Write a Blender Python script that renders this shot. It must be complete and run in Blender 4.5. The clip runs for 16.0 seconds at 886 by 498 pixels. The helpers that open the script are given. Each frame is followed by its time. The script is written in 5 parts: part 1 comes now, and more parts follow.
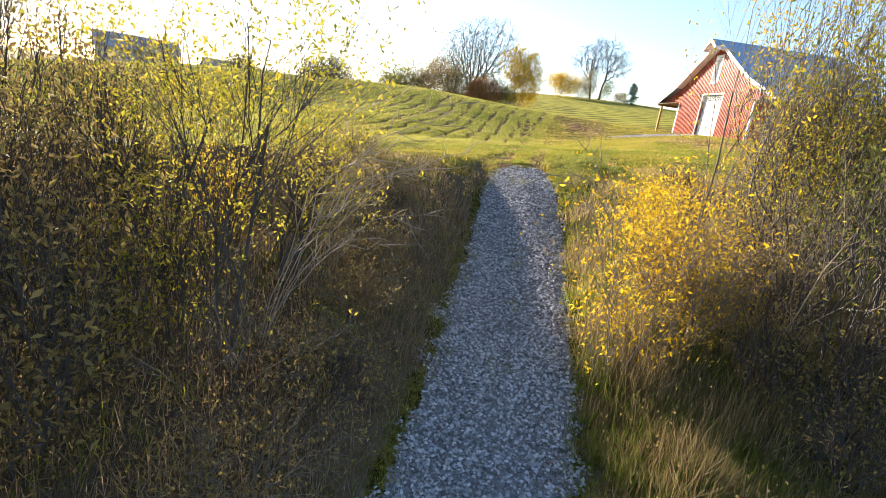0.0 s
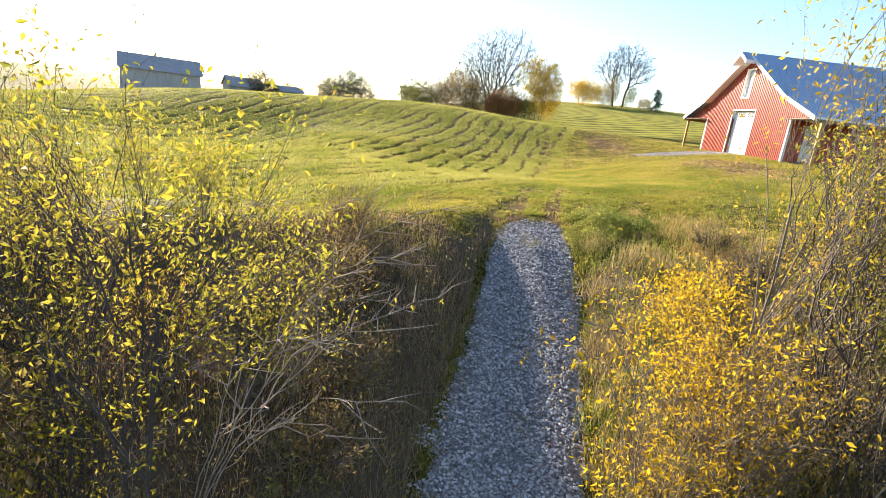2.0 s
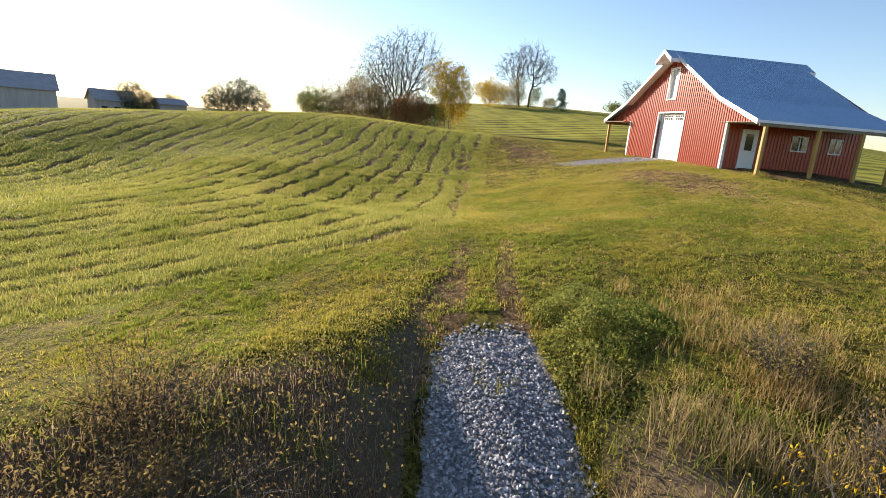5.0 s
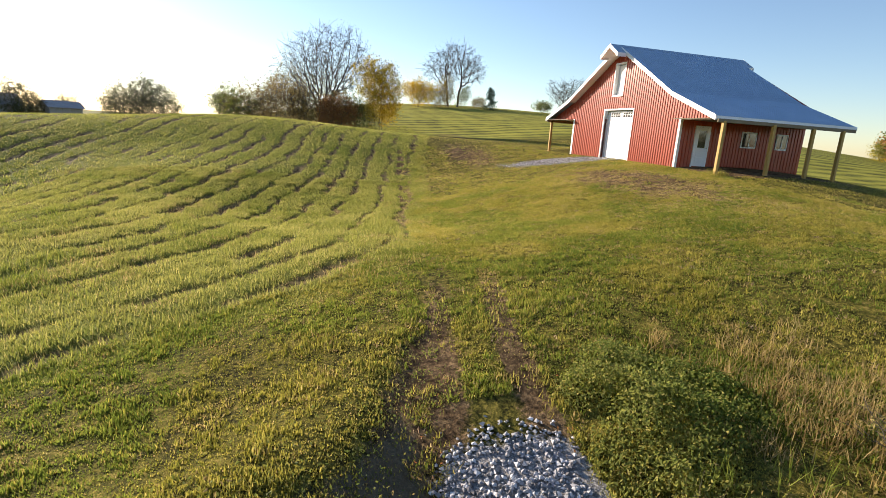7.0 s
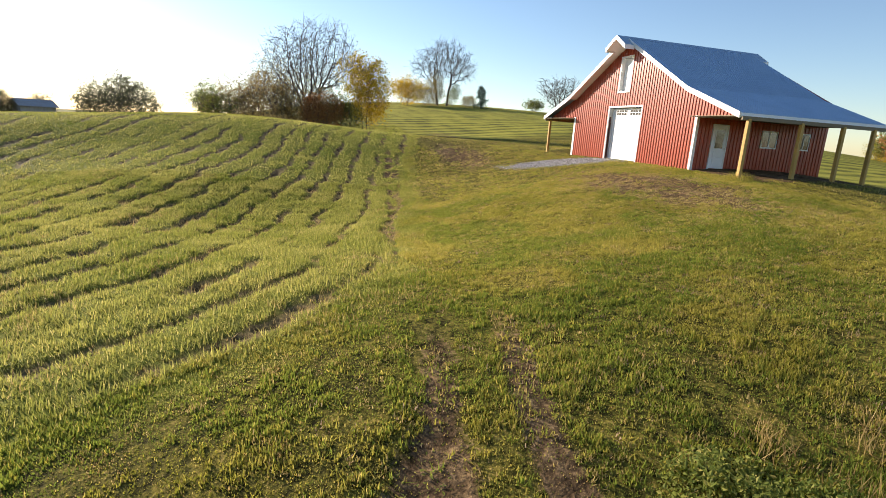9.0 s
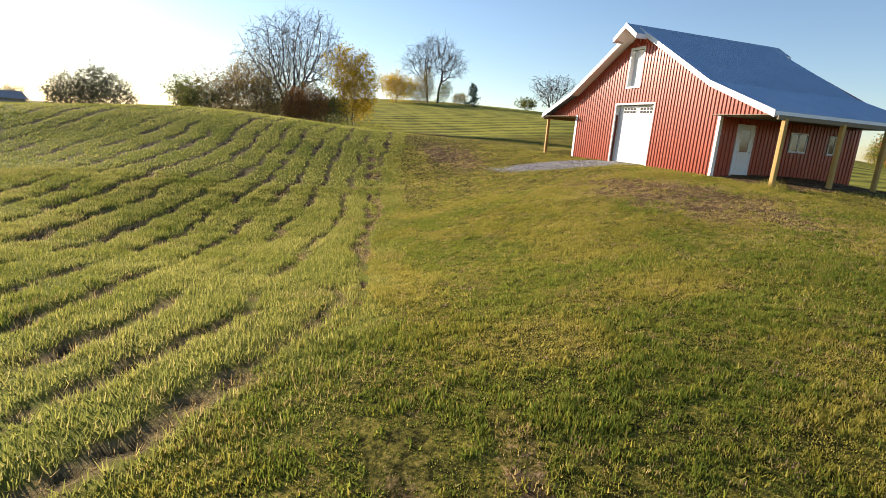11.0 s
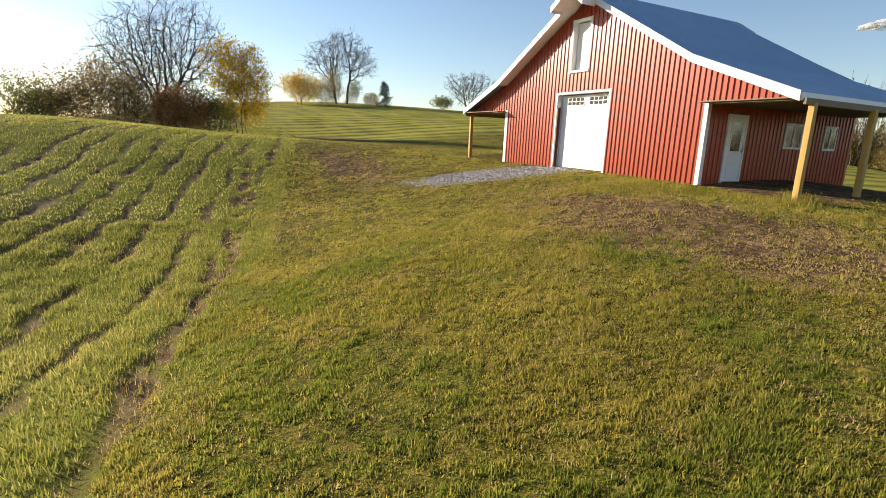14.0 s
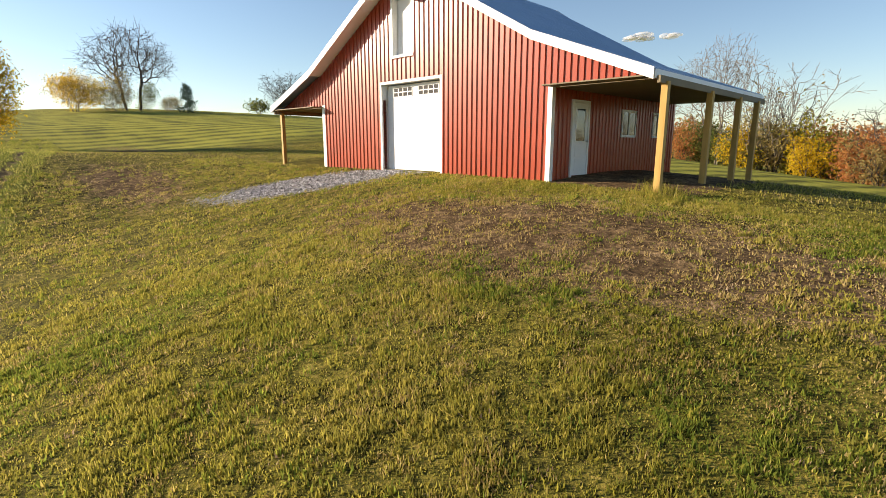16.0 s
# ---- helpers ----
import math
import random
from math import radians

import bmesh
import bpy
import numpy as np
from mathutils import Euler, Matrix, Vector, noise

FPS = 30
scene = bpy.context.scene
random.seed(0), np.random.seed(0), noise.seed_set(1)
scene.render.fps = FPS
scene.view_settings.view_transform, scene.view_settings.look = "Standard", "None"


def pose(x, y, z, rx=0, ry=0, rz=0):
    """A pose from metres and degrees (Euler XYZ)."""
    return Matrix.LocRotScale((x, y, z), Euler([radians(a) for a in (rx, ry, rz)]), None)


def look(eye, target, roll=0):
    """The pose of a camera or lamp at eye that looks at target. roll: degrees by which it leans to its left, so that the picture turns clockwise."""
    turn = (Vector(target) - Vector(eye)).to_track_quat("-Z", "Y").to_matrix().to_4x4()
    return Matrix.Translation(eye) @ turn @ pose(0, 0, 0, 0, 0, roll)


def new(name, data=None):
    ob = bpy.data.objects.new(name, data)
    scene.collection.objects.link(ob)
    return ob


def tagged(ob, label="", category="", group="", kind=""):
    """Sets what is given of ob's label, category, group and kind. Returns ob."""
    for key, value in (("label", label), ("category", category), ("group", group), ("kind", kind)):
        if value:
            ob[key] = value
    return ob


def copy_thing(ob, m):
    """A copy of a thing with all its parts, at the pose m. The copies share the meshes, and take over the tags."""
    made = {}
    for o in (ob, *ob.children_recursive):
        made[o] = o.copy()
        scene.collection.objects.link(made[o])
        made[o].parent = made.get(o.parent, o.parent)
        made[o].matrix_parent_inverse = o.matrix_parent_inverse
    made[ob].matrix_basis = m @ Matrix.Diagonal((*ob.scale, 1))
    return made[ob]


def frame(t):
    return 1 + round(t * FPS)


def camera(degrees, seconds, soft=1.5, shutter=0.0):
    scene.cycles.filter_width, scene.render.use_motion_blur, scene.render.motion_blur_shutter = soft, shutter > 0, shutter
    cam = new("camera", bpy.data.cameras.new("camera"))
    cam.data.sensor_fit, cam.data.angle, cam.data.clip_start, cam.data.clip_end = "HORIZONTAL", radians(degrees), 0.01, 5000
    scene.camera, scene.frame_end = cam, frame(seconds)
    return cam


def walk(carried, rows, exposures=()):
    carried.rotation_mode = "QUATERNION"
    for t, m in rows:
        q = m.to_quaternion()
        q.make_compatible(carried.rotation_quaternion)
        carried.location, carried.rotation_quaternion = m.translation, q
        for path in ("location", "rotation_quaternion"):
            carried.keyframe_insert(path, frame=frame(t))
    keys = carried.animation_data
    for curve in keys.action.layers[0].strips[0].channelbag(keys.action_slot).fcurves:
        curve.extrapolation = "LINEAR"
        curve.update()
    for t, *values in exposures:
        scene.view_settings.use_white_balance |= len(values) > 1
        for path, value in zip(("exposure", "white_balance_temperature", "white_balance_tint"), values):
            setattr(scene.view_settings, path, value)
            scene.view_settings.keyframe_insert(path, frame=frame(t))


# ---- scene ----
cam = camera(81.86, 16.0, soft=0.75)
PATH = [
    (0, (39.406, -19.071, -1.010), (37.475, -19.007, -1.527), 8.43),
    (0.5, (38.983, -18.964, -0.714), (37.053, -18.982, -1.238), 8.17),
    (1, (38.613, -18.881, -0.390), (36.682, -18.928, -0.909), 7.88),
    (1.5, (38.215, -18.804, -0.112), (36.282, -18.833, -0.624), 7.43),
    (2, (37.663, -18.732, 0.189), (35.728, -18.761, -0.317), 7.07),
    (2.5, (36.956, -18.704, 0.577), (35.018, -18.732, 0.082), 6.35),
    (3, (36.086, -18.681, 0.901), (34.148, -18.710, 0.409), 6.06),
    (3.5, (35.109, -18.658, 1.027), (33.168, -18.608, 0.546), 5.45),
    (4, (34.078, -18.707, 1.000), (32.137, -18.634, 0.521), 5.39),
    (4.5, (32.975, -18.694, 0.932), (31.038, -18.545, 0.458), 5.11),
    (5, (31.915, -18.646, 0.950), (29.992, -18.356, 0.484), 4.59),
    (7.5, (28.115, -18.869, 0.889), (26.248, -18.309, 0.444), 3.66),
    (8, (27.492, -18.722, 0.855), (25.627, -18.157, 0.409), 3.62),
    (8.5, (26.799, -18.506, 0.861), (24.935, -17.934, 0.416), 3.51),
    (9, (26.122, -18.302, 0.915), (24.264, -17.713, 0.469), 3.61),
    (11.5, (22.179, -16.854, 0.882), (20.337, -16.220, 0.433), 4.28),
    (12, (21.174, -16.398, 0.968), (19.335, -15.751, 0.520), 3.95),
    (12.5, (20.088, -15.884, 1.002), (18.250, -15.236, 0.555), 3.90),
    (13, (19.015, -15.463, 1.031), (17.182, -14.795, 0.587), 3.79),
    (13.5, (17.970, -14.955, 1.105), (16.148, -14.261, 0.660), 3.28),
    (14, (16.626, -14.092, 1.011), (14.890, -13.196, 0.583), 2.38),
    (14.5, (15.603, -13.452, 0.955), (13.982, -12.358, 0.536), 1.94),
    (15, (14.835, -12.957, 0.967), (13.280, -11.772, 0.548), 1.17),
    (15.5, (14.157, -12.334, 0.868), (12.740, -10.982, 0.465), 0.49),
    (16, (13.779, -11.804, 0.846), (12.404, -10.408, 0.446), 0.03),
]
EXPOSURES = [(0, 1.92, 6600, 14), (1.5, 1.92, 6500, 14), (3.5, 1.74, 6450, 15), (5, 1.32, 6450, 15), (9, 1.2, 6450, 14), (13, 1.08, 6650, 14), (14, 1.09, 6750, 14), (15, 0.93, 6750, 13), (16, 1.15, 6850, 13)]
walk(cam, [(t, look(eye, target, roll)) for t, eye, target, roll in PATH], EXPOSURES)

# ---- daylight: low autumn sun ahead and to the left of the walk ----
SUN_AZ, SUN_EL = 124.0, 17.5
sun_data = bpy.data.lights.new("sun", "SUN")
sun_data.energy, sun_data.angle, sun_data.color = 5.0, radians(0.6), (1.0, 0.86, 0.67)
sun = new("sun", sun_data)
to_sun = Vector((-math.sin(radians(SUN_AZ)) * math.cos(radians(SUN_EL)), math.cos(radians(SUN_AZ)) * math.cos(radians(SUN_EL)), math.sin(radians(SUN_EL))))
sun.matrix_world = look(to_sun * 60, (0, 0, 0))
world = bpy.data.worlds.new("autumn_sky")
scene.world = world
world.use_nodes = True
wn = world.node_tree.nodes
sky = wn.new("ShaderNodeTexSky")
sky.sky_type, sky.sun_disc = "NISHITA", False
sky.sun_elevation, sky.sun_rotation = radians(SUN_EL), radians(-SUN_AZ)
sky.air_density, sky.dust_density, sky.ozone_density, sky.altitude = 1.0, 0.25, 2.2, 200
wn["Background"].inputs["Strength"].default_value = 0.08
world.node_tree.links.new(sky.outputs[0], wn["Background"].inputs["Color"])


# ---- materials ----
def material(name, rough=0.7, metal=0.0):
    m = bpy.data.materials.new(name)
    m.use_nodes = True
    b = m.node_tree.nodes["Principled BSDF"]
    b.inputs["Roughness"].default_value, b.inputs["Metallic"].default_value = rough, metal
    return m, m.node_tree, b


def node(tree, kind, **inputs):
    n = tree.nodes.new(kind)
    for key, value in inputs.items():
        n.inputs[key.replace("_", " ")].default_value = value
    return n


def ramp(tree, fac, stops):
    r = tree.nodes.new("ShaderNodeValToRGB")
    while len(r.color_ramp.elements) < len(stops):
        r.color_ramp.elements.new(0.5)
    for e, (p, c) in zip(r.color_ramp.elements, stops):
        e.position, e.color = p, (*c, 1)
    tree.links.new(fac, r.inputs[0])
    return r.outputs[0]


def noise_of(tree, scale, detail=4, rough=0.6, stretch=None, coords="Object"):
    t = tree.nodes.new("ShaderNodeTexCoord")
    n = node(tree, "ShaderNodeTexNoise", Scale=scale, Detail=detail, Roughness=rough)
    out = t.outputs[coords]
    if stretch:
        m = node(tree, "ShaderNodeMapping", Scale=stretch)
        tree.links.new(out, m.inputs[0])
        out = m.outputs[0]
    tree.links.new(out, n.inputs["Vector"])
    return n.outputs["Fac"]


def blend(tree, fac, a, b, mode="MIX"):
    m = tree.nodes.new("ShaderNodeMix")
    m.data_type, m.blend_type = "RGBA", mode
    for value, socket in ((fac, m.inputs[0]), (a, m.inputs[6]), (b, m.inputs[7])):
        if isinstance(value, (int, float)):
            socket.default_value = value
        elif isinstance(value, tuple):
            socket.default_value = (*value, 1)
        else:
            tree.links.new(value, socket)
    return m.outputs[2]


def calc(tree, op, a, b=0.0, c=0.0, clamp=False):
    m = tree.nodes.new("ShaderNodeMath")
    m.operation, m.use_clamp = op, clamp
    for value, socket in zip((a, b, c), m.inputs):
        if isinstance(value, (int, float)):
            socket.default_value = value
        else:
            tree.links.new(value, socket)
    return m.outputs[0]


def relief(tree, bsdf, height, strength=0.3, distance=0.02):
    b = node(tree, "ShaderNodeBump", Strength=strength, Distance=distance)
    tree.links.new(height, b.inputs["Height"])
    tree.links.new(b.outputs[0], bsdf.inputs["Normal"])


def plain(name, low, high, scale=3.0, rough=0.6, metal=0.0, bump=0.15, stretch=None, fine=40.0):
    """A surface between two colours, with a coarse and a fine variation and a little relief."""
    m, tree, b = material(name, rough, metal)
    coarse, small = noise_of(tree, scale, 5, 0.6, stretch), noise_of(tree, fine, 3, 0.7, stretch)
    both = calc(tree, "ADD", calc(tree, "MULTIPLY", coarse, 0.65), calc(tree, "MULTIPLY", small, 0.35))
    tree.links.new(ramp(tree, both, [(0.32, low), (0.68, high)]), b.inputs["Base Color"])
    tree.links.new(calc(tree, "MULTIPLY_ADD", small, 0.25, rough - 0.12, True), b.inputs["Roughness"])
    if bump:
        relief(tree, b, both, bump, 0.01)
    return m


def leafy(name, stops, through_light=0.45, rough=0.55):
    """Leaves or blades: colour differs from piece to piece, and light comes through."""
    m, tree, b = material(name, rough)
    info = tree.nodes.new("ShaderNodeNewGeometry")
    colour = ramp(tree, info.outputs["Random Per Island"], stops)
    colour = blend(tree, 0.35, colour, ramp(tree, noise_of(tree, 0.35, 3), [(0.3, stops[0][1]), (0.7, stops[-1][1])]))
    tree.links.new(colour, b.inputs["Base Color"])
    b.inputs["Specular IOR Level"].default_value = 0.08
    t = tree.nodes.new("ShaderNodeBsdfTranslucent")
    tree.links.new(colour, t.inputs["Color"])
    mix = node(tree, "ShaderNodeMixShader", Fac=through_light)
    tree.links.new(b.outputs[0], mix.inputs[1])
    tree.links.new(t.outputs[0], mix.inputs[2])
    tree.links.new(mix.outputs[0], tree.nodes["Material Output"].inputs[0])
    return m


RED = plain("red_metal_siding", (0.29, 0.038, 0.013), (0.38, 0.054, 0.018), 1.2, 0.32, 0.0, 0.03)
RED.node_tree.nodes["Principled BSDF"].inputs["Specular IOR Level"].default_value = 0.5
WHITE = plain("white_painted_metal", (0.74, 0.74, 0.73), (0.82, 0.82, 0.81), 2.0, 0.45, 0.0, 0.02)
DOOR_WHITE = plain("white_steel_door", (0.72, 0.72, 0.72), (0.8, 0.8, 0.8), 1.5, 0.5, 0.0, 0.02)
# Galvanised metal; the sky's blue sheen is put into its base colour.
ROOF = plain("sky_tinted_roof_metal", (0.3, 0.42, 0.54), (0.37, 0.5, 0.63), 0.8, 0.38, 0.55, 0.02)
SOFFIT = plain("tan_soffit_board", (0.15, 0.115, 0.065), (0.21, 0.165, 0.095), 1.5, 0.7)
POST_WOOD = plain("treated_pine_timber", (0.34, 0.2, 0.045), (0.52, 0.33, 0.09), 1.5, 0.7, 0.0, 0.25, (6, 6, 0.6))
# Weathered grey, made paler to carry the glare haze over the far barn.
GREY_WOOD = plain("hazed_weathered_boards", (0.34, 0.31, 0.29), (0.5, 0.47, 0.45), 1.0, 0.8, 0.0, 0.3, (3, 3, 0.3))
CONCRETE = plain("concrete_footing", (0.2, 0.16, 0.12), (0.32, 0.27, 0.21), 2.0, 0.85, 0.0, 0.3)
DARK = plain("dark_interior", (0.02, 0.02, 0.02), (0.04, 0.04, 0.04), 2.0, 0.8, 0.0, 0.0)
SHINGLE = plain("grey_roof_shingle", (0.3, 0.28, 0.28), (0.42, 0.4, 0.4), 1.0, 0.85, 0.0, 0.2)
STEEL = plain("brushed_steel", (0.5, 0.5, 0.5), (0.62, 0.62, 0.62), 5.0, 0.3, 1.0, 0.02)
BARK = plain("grey_brown_bark", (0.05, 0.042, 0.037), (0.1, 0.085, 0.075), 2.0, 0.9, 0.0, 0.3, (4, 4, 0.7))
PALE_BARK = plain("pale_twig_bark", (0.25, 0.2, 0.155), (0.42, 0.35, 0.28), 3.0, 0.85, 0.0, 0.2)
STONE = plain("limestone_gravel", (0.32, 0.31, 0.31), (0.74, 0.72, 0.7), 14.0, 0.85, 0.0, 0.2)
stone_b = STONE.node_tree.nodes["Principled BSDF"]
stone_info = STONE.node_tree.nodes.new("ShaderNodeNewGeometry")
stone_b.inputs["Specular IOR Level"].default_value = 0.15
STONE.node_tree.links.new(ramp(STONE.node_tree, stone_info.outputs["Random Per Island"], [(0.0, (0.13, 0.125, 0.125)), (0.5, (0.38, 0.37, 0.37)), (1.0, (0.68, 0.665, 0.665))]), stone_b.inputs["Base Color"])
glass_m, glass_t, glass_b = material("window_glass", 0.05)
glass_b.inputs["Base Color"].default_value = (0.02, 0.025, 0.03, 1)
glass_b.inputs["Specular IOR Level"].default_value = 0.8
GLASS = glass_m
BLADE = leafy("lawn_grass", [(0.0, (0.1, 0.125, 0.016)), (0.45, (0.28, 0.265, 0.03)), (0.8, (0.43, 0.38, 0.055)), (1.0, (0.58, 0.46, 0.14))], 0.55)
HAY = leafy("field_grass", [(0.0, (0.085, 0.125, 0.02)), (0.5, (0.22, 0.255, 0.035)), (0.8, (0.37, 0.36, 0.06)), (1.0, (0.58, 0.49, 0.18))], 0.55)
DRY = leafy("dry_weeds", [(0.0, (0.14, 0.10, 0.05)), (0.5, (0.3, 0.22, 0.11)), (1.0, (0.52, 0.42, 0.22))], 0.4)
CLOVER = leafy("green_ground_leaves", [(0.0, (0.07, 0.115, 0.022)), (0.55, (0.17, 0.225, 0.04)), (0.85, (0.32, 0.33, 0.07)), (1.0, (0.5, 0.42, 0.13))], 0.5)
GOLD = leafy("golden_leaves", [(0.0, (0.42, 0.25, 0.02)), (0.6, (0.66, 0.45, 0.02)), (1.0, (0.7, 0.55, 0.04))], 0.55)
AMBER = leafy("amber_leaves", [(0.0, (0.34, 0.21, 0.03)), (0.5, (0.6, 0.39, 0.035)), (1.0, (0.68, 0.5, 0.06))], 0.65)
LIME = leafy("yellow_green_leaves", [(0.0, (0.12, 0.15, 0.022)), (0.35, (0.28, 0.28, 0.035)), (0.7, (0.44, 0.385, 0.05)), (1.0, (0.6, 0.44, 0.05))], 0.55)
GREEN = leafy("dull_green_leaves", [(0.0, (0.07, 0.11, 0.025)), (0.6, (0.14, 0.18, 0.04)), (1.0, (0.3, 0.27, 0.07))], 0.5)
RUST = leafy("rust_leaves", [(0.0, (0.3, 0.11, 0.045)), (0.6, (0.46, 0.19, 0.065)), (1.0, (0.52, 0.3, 0.1))], 0.45)
BROWN = leafy("brown_leaves", [(0.0, (0.2, 0.15, 0.06)), (0.6, (0.36, 0.27, 0.11)), (1.0, (0.44, 0.38, 0.13))], 0.45)
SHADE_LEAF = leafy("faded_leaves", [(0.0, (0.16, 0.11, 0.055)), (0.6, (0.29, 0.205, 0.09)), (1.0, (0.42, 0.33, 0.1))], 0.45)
ORANGE = leafy("orange_yellow_leaves", [(0.0, (0.36, 0.2, 0.02)), (0.5, (0.6, 0.4, 0.025)), (1.0, (0.7, 0.54, 0.04))], 0.5)
DUSK = leafy("grey_green_leaves", [(0.0, (0.05, 0.06, 0.03)), (0.6, (0.11, 0.115, 0.05)), (1.0, (0.2, 0.18, 0.07))], 0.2)
TWIG = plain("grey_twig_bark", (0.13, 0.105, 0.08), (0.25, 0.205, 0.155), 3.0, 0.85, 0.0, 0.2)
DEAD = leafy("dead_brown_weeds", [(0.0, (0.18, 0.12, 0.075)), (0.6, (0.36, 0.245, 0.15)), (1.0, (0.54, 0.41, 0.26))], 0.45)
LUSH = leafy("deep_green_grass", [(0.0, (0.085, 0.125, 0.02)), (0.6, (0.18, 0.235, 0.035)), (1.0, (0.34, 0.36, 0.055))], 0.55)
STRAW = leafy("tan_dead_grass", [(0.0, (0.22, 0.15, 0.055)), (0.6, (0.43, 0.31, 0.11)), (1.0, (0.62, 0.49, 0.22))], 0.5)
NEEDLE = leafy("evergreen_needles", [(0.0, (0.03, 0.06, 0.03)), (1.0, (0.07, 0.11, 0.05))], 0.2)


# ---- the lie of the land ----
NEAR_AMPS = [-3.57, 3.9, -3.6, -0.3, 0.64, 5.55, -0.76, 4.72, -1.0, -1.01, -0.9, -6.14, -5.03, 0.77, -0.69, 1.02, 2.28, 2.27, 1.5, -1.36, -0.46, -1.67, -0.26, -0.4, -1.15, -0.12, -0.13, -2.87, -1.08, 0.25]
FAR_AMPS = [-2.42, -3.09, 11.15, 0.13, -7.08, 4.29, -1.66, 5.74, 7.57, -5.49, 5.29, -0.3, -1.9, -1.9, 4.13, -6.94]
FINE_AMPS = [1.86, 1.77, 0.04, -0.16, 1.06, 1.87, -0.65, 1.7, 0.4, 0.33, 1.06, 0.42, -0.72, 0.21, -0.09, -1.75, 0.51, -0.17, -0.05, -1.02, 1.17, 0.18, -0.9, 0.77, 0.04]
HILLS = [(x, y, 13) for x in (-30, -15, 0, 15, 30, 45) for y in (-40, -25, -10, 5, 20)]
HILLS += [(x, y, 48) for x in (-140, -80, -20, 40) for y in (-110, -50, 10, 70)]
HILLS += [(x, y, 6.5) for x in (-4, 4, 12, 20, 28) for y in (-26, -19, -12, -5, 2)]


def land(x, y):
    """Height of the ground at x, y (numbers or arrays)."""
    x, y = np.asarray(x, float), np.asarray(y, float)
    z = np.full(np.broadcast(x, y).shape, -3.0)
    for (cx, cy, s), a in zip(HILLS, NEAR_AMPS + FAR_AMPS + FINE_AMPS):
        z = z + a * np.exp(-((x - cx) ** 2 + (y - cy) ** 2) / (2 * s * s))
    return z


def smooth(a, b, v):
    t = np.clip((v - a) / (b - a), 0, 1)
    return t * t * (3 - 2 * t)


def field_depth(x, y):
    """How far inside the mown field a place lies; below 0 is the lawn. The swaths follow its level lines."""
    north = (-17.0 + 0.24 * (21 - x) - y) * 0.972
    east = (20.3 - x) * 0.85 + (-20.3 - y) * 0.53
    k = 2.5
    hh = np.clip(0.5 + 0.5 * (east - north) / k, 0, 1)
    return east * (1 - hh) + north * hh - k * hh * (1 - hh) * 0.7


def drive_side(x, y):
    """Across the gravel drive: -1 at its south edge, 1 at its north edge."""
    mid = np.interp(x, [17, 19.5, 21.5, 24, 25.8, 28.3, 30.6, 32.4, 34, 60], [-15.1, -15.65, -16.2, -16.65, -16.85, -17.1, -17.45, -17.7, -18.0, -23.2])
    half = np.interp(x, [22.5, 24.3, 25.8, 28, 34], [0.68, 0.75, 0.9, 0.98, 0.98])
    return (y - mid) / half


NOISE_TABLE = np.random.default_rng(7).random((256, 256))


def patch(x, y, size, shift=0):
    """Smooth random values from 0 to 1, with patches of about that size in metres."""
    u, v = np.asarray(x, float) / size + 37.3 + shift * 11.7, np.asarray(y, float) / size + 91.1 + shift * 5.3
    i, j = np.floor(u).astype(int), np.floor(v).astype(int)
    f, g = u - i, v - j
    f, g = f * f * (3 - 2 * f), g * g * (3 - 2 * g)
    t = lambda a, b: NOISE_TABLE[a % 256, b % 256]
    return (t(i, j) * (1 - f) + t(i + 1, j) * f) * (1 - g) + (t(i, j + 1) * (1 - f) + t(i + 1, j + 1) * f) * g


def swath(x, y):
    """1 on the standing grass of the mown field, down to -1 in the raked strips between its rows."""
    d = field_depth(x, y) + 0.8 * (patch(x, y, 6.0) - 0.5) + 0.45 * (patch(x, y, 1.6, 1) - 0.5) + 0.3 * (patch(x, y, 0.4, 2) - 0.5)
    across = d / 1.5 - np.floor(d / 1.5) - 0.5
    strip = np.exp(-(across / 0.11) ** 2) * np.clip(2.6 * patch(x, y, 1.9, 3) - 0.35, 0, 1.15)
    return 1 - 2 * strip - 0.7 * np.maximum(patch(x, y, 1.1, 4) - 0.55, 0) / 0.45


def shaded_rut(x, y):
    """1 in the broken furrow between the mown field and the lawn, which runs on into the drive's south track. Its wide
    east end also paints the bank's shade as dark soil.
    """
    line = np.interp(x, [-16, -5.4, 5.8, 12.4, 15.6, 17.3, 20, 21.4, 22.7, 24.1, 26], [-10.2, -12.1, -14.2, -15.4, -16.0, -16.25, -16.6, -16.75, -17.15, -17.8, -18.3])
    wide = 0.1 + 0.012 * np.maximum(8 - x, 0) * (x < 8) + 0.3 * smooth(20.5, 23, x)
    off = (y - line + 0.3 * (patch(x, y, 1.3, 61) - 0.5)) / wide
    return np.exp(-off ** 2) * smooth(-16, -10, x) * smooth(26, 24.5, x) * np.maximum(smooth(0.2, 0.5, patch(x, y, 0.9, 62)), smooth(20.5, 22.5, x))


def bank(x, y):
    """1 in the overgrown hollow east of the field's edge and south of the drive, 0 on the field."""
    crest = np.interp(y, [-45, -30, -25.5, -22, -20.8, -19.5, -18.3, -17.0], [33, 31, 29, 26.9, 25.9, 25.2, 24.3, 22.5])
    return smooth(-0.2, 3.6, x - crest) * smooth(-16.6, -18.0, y), x - crest


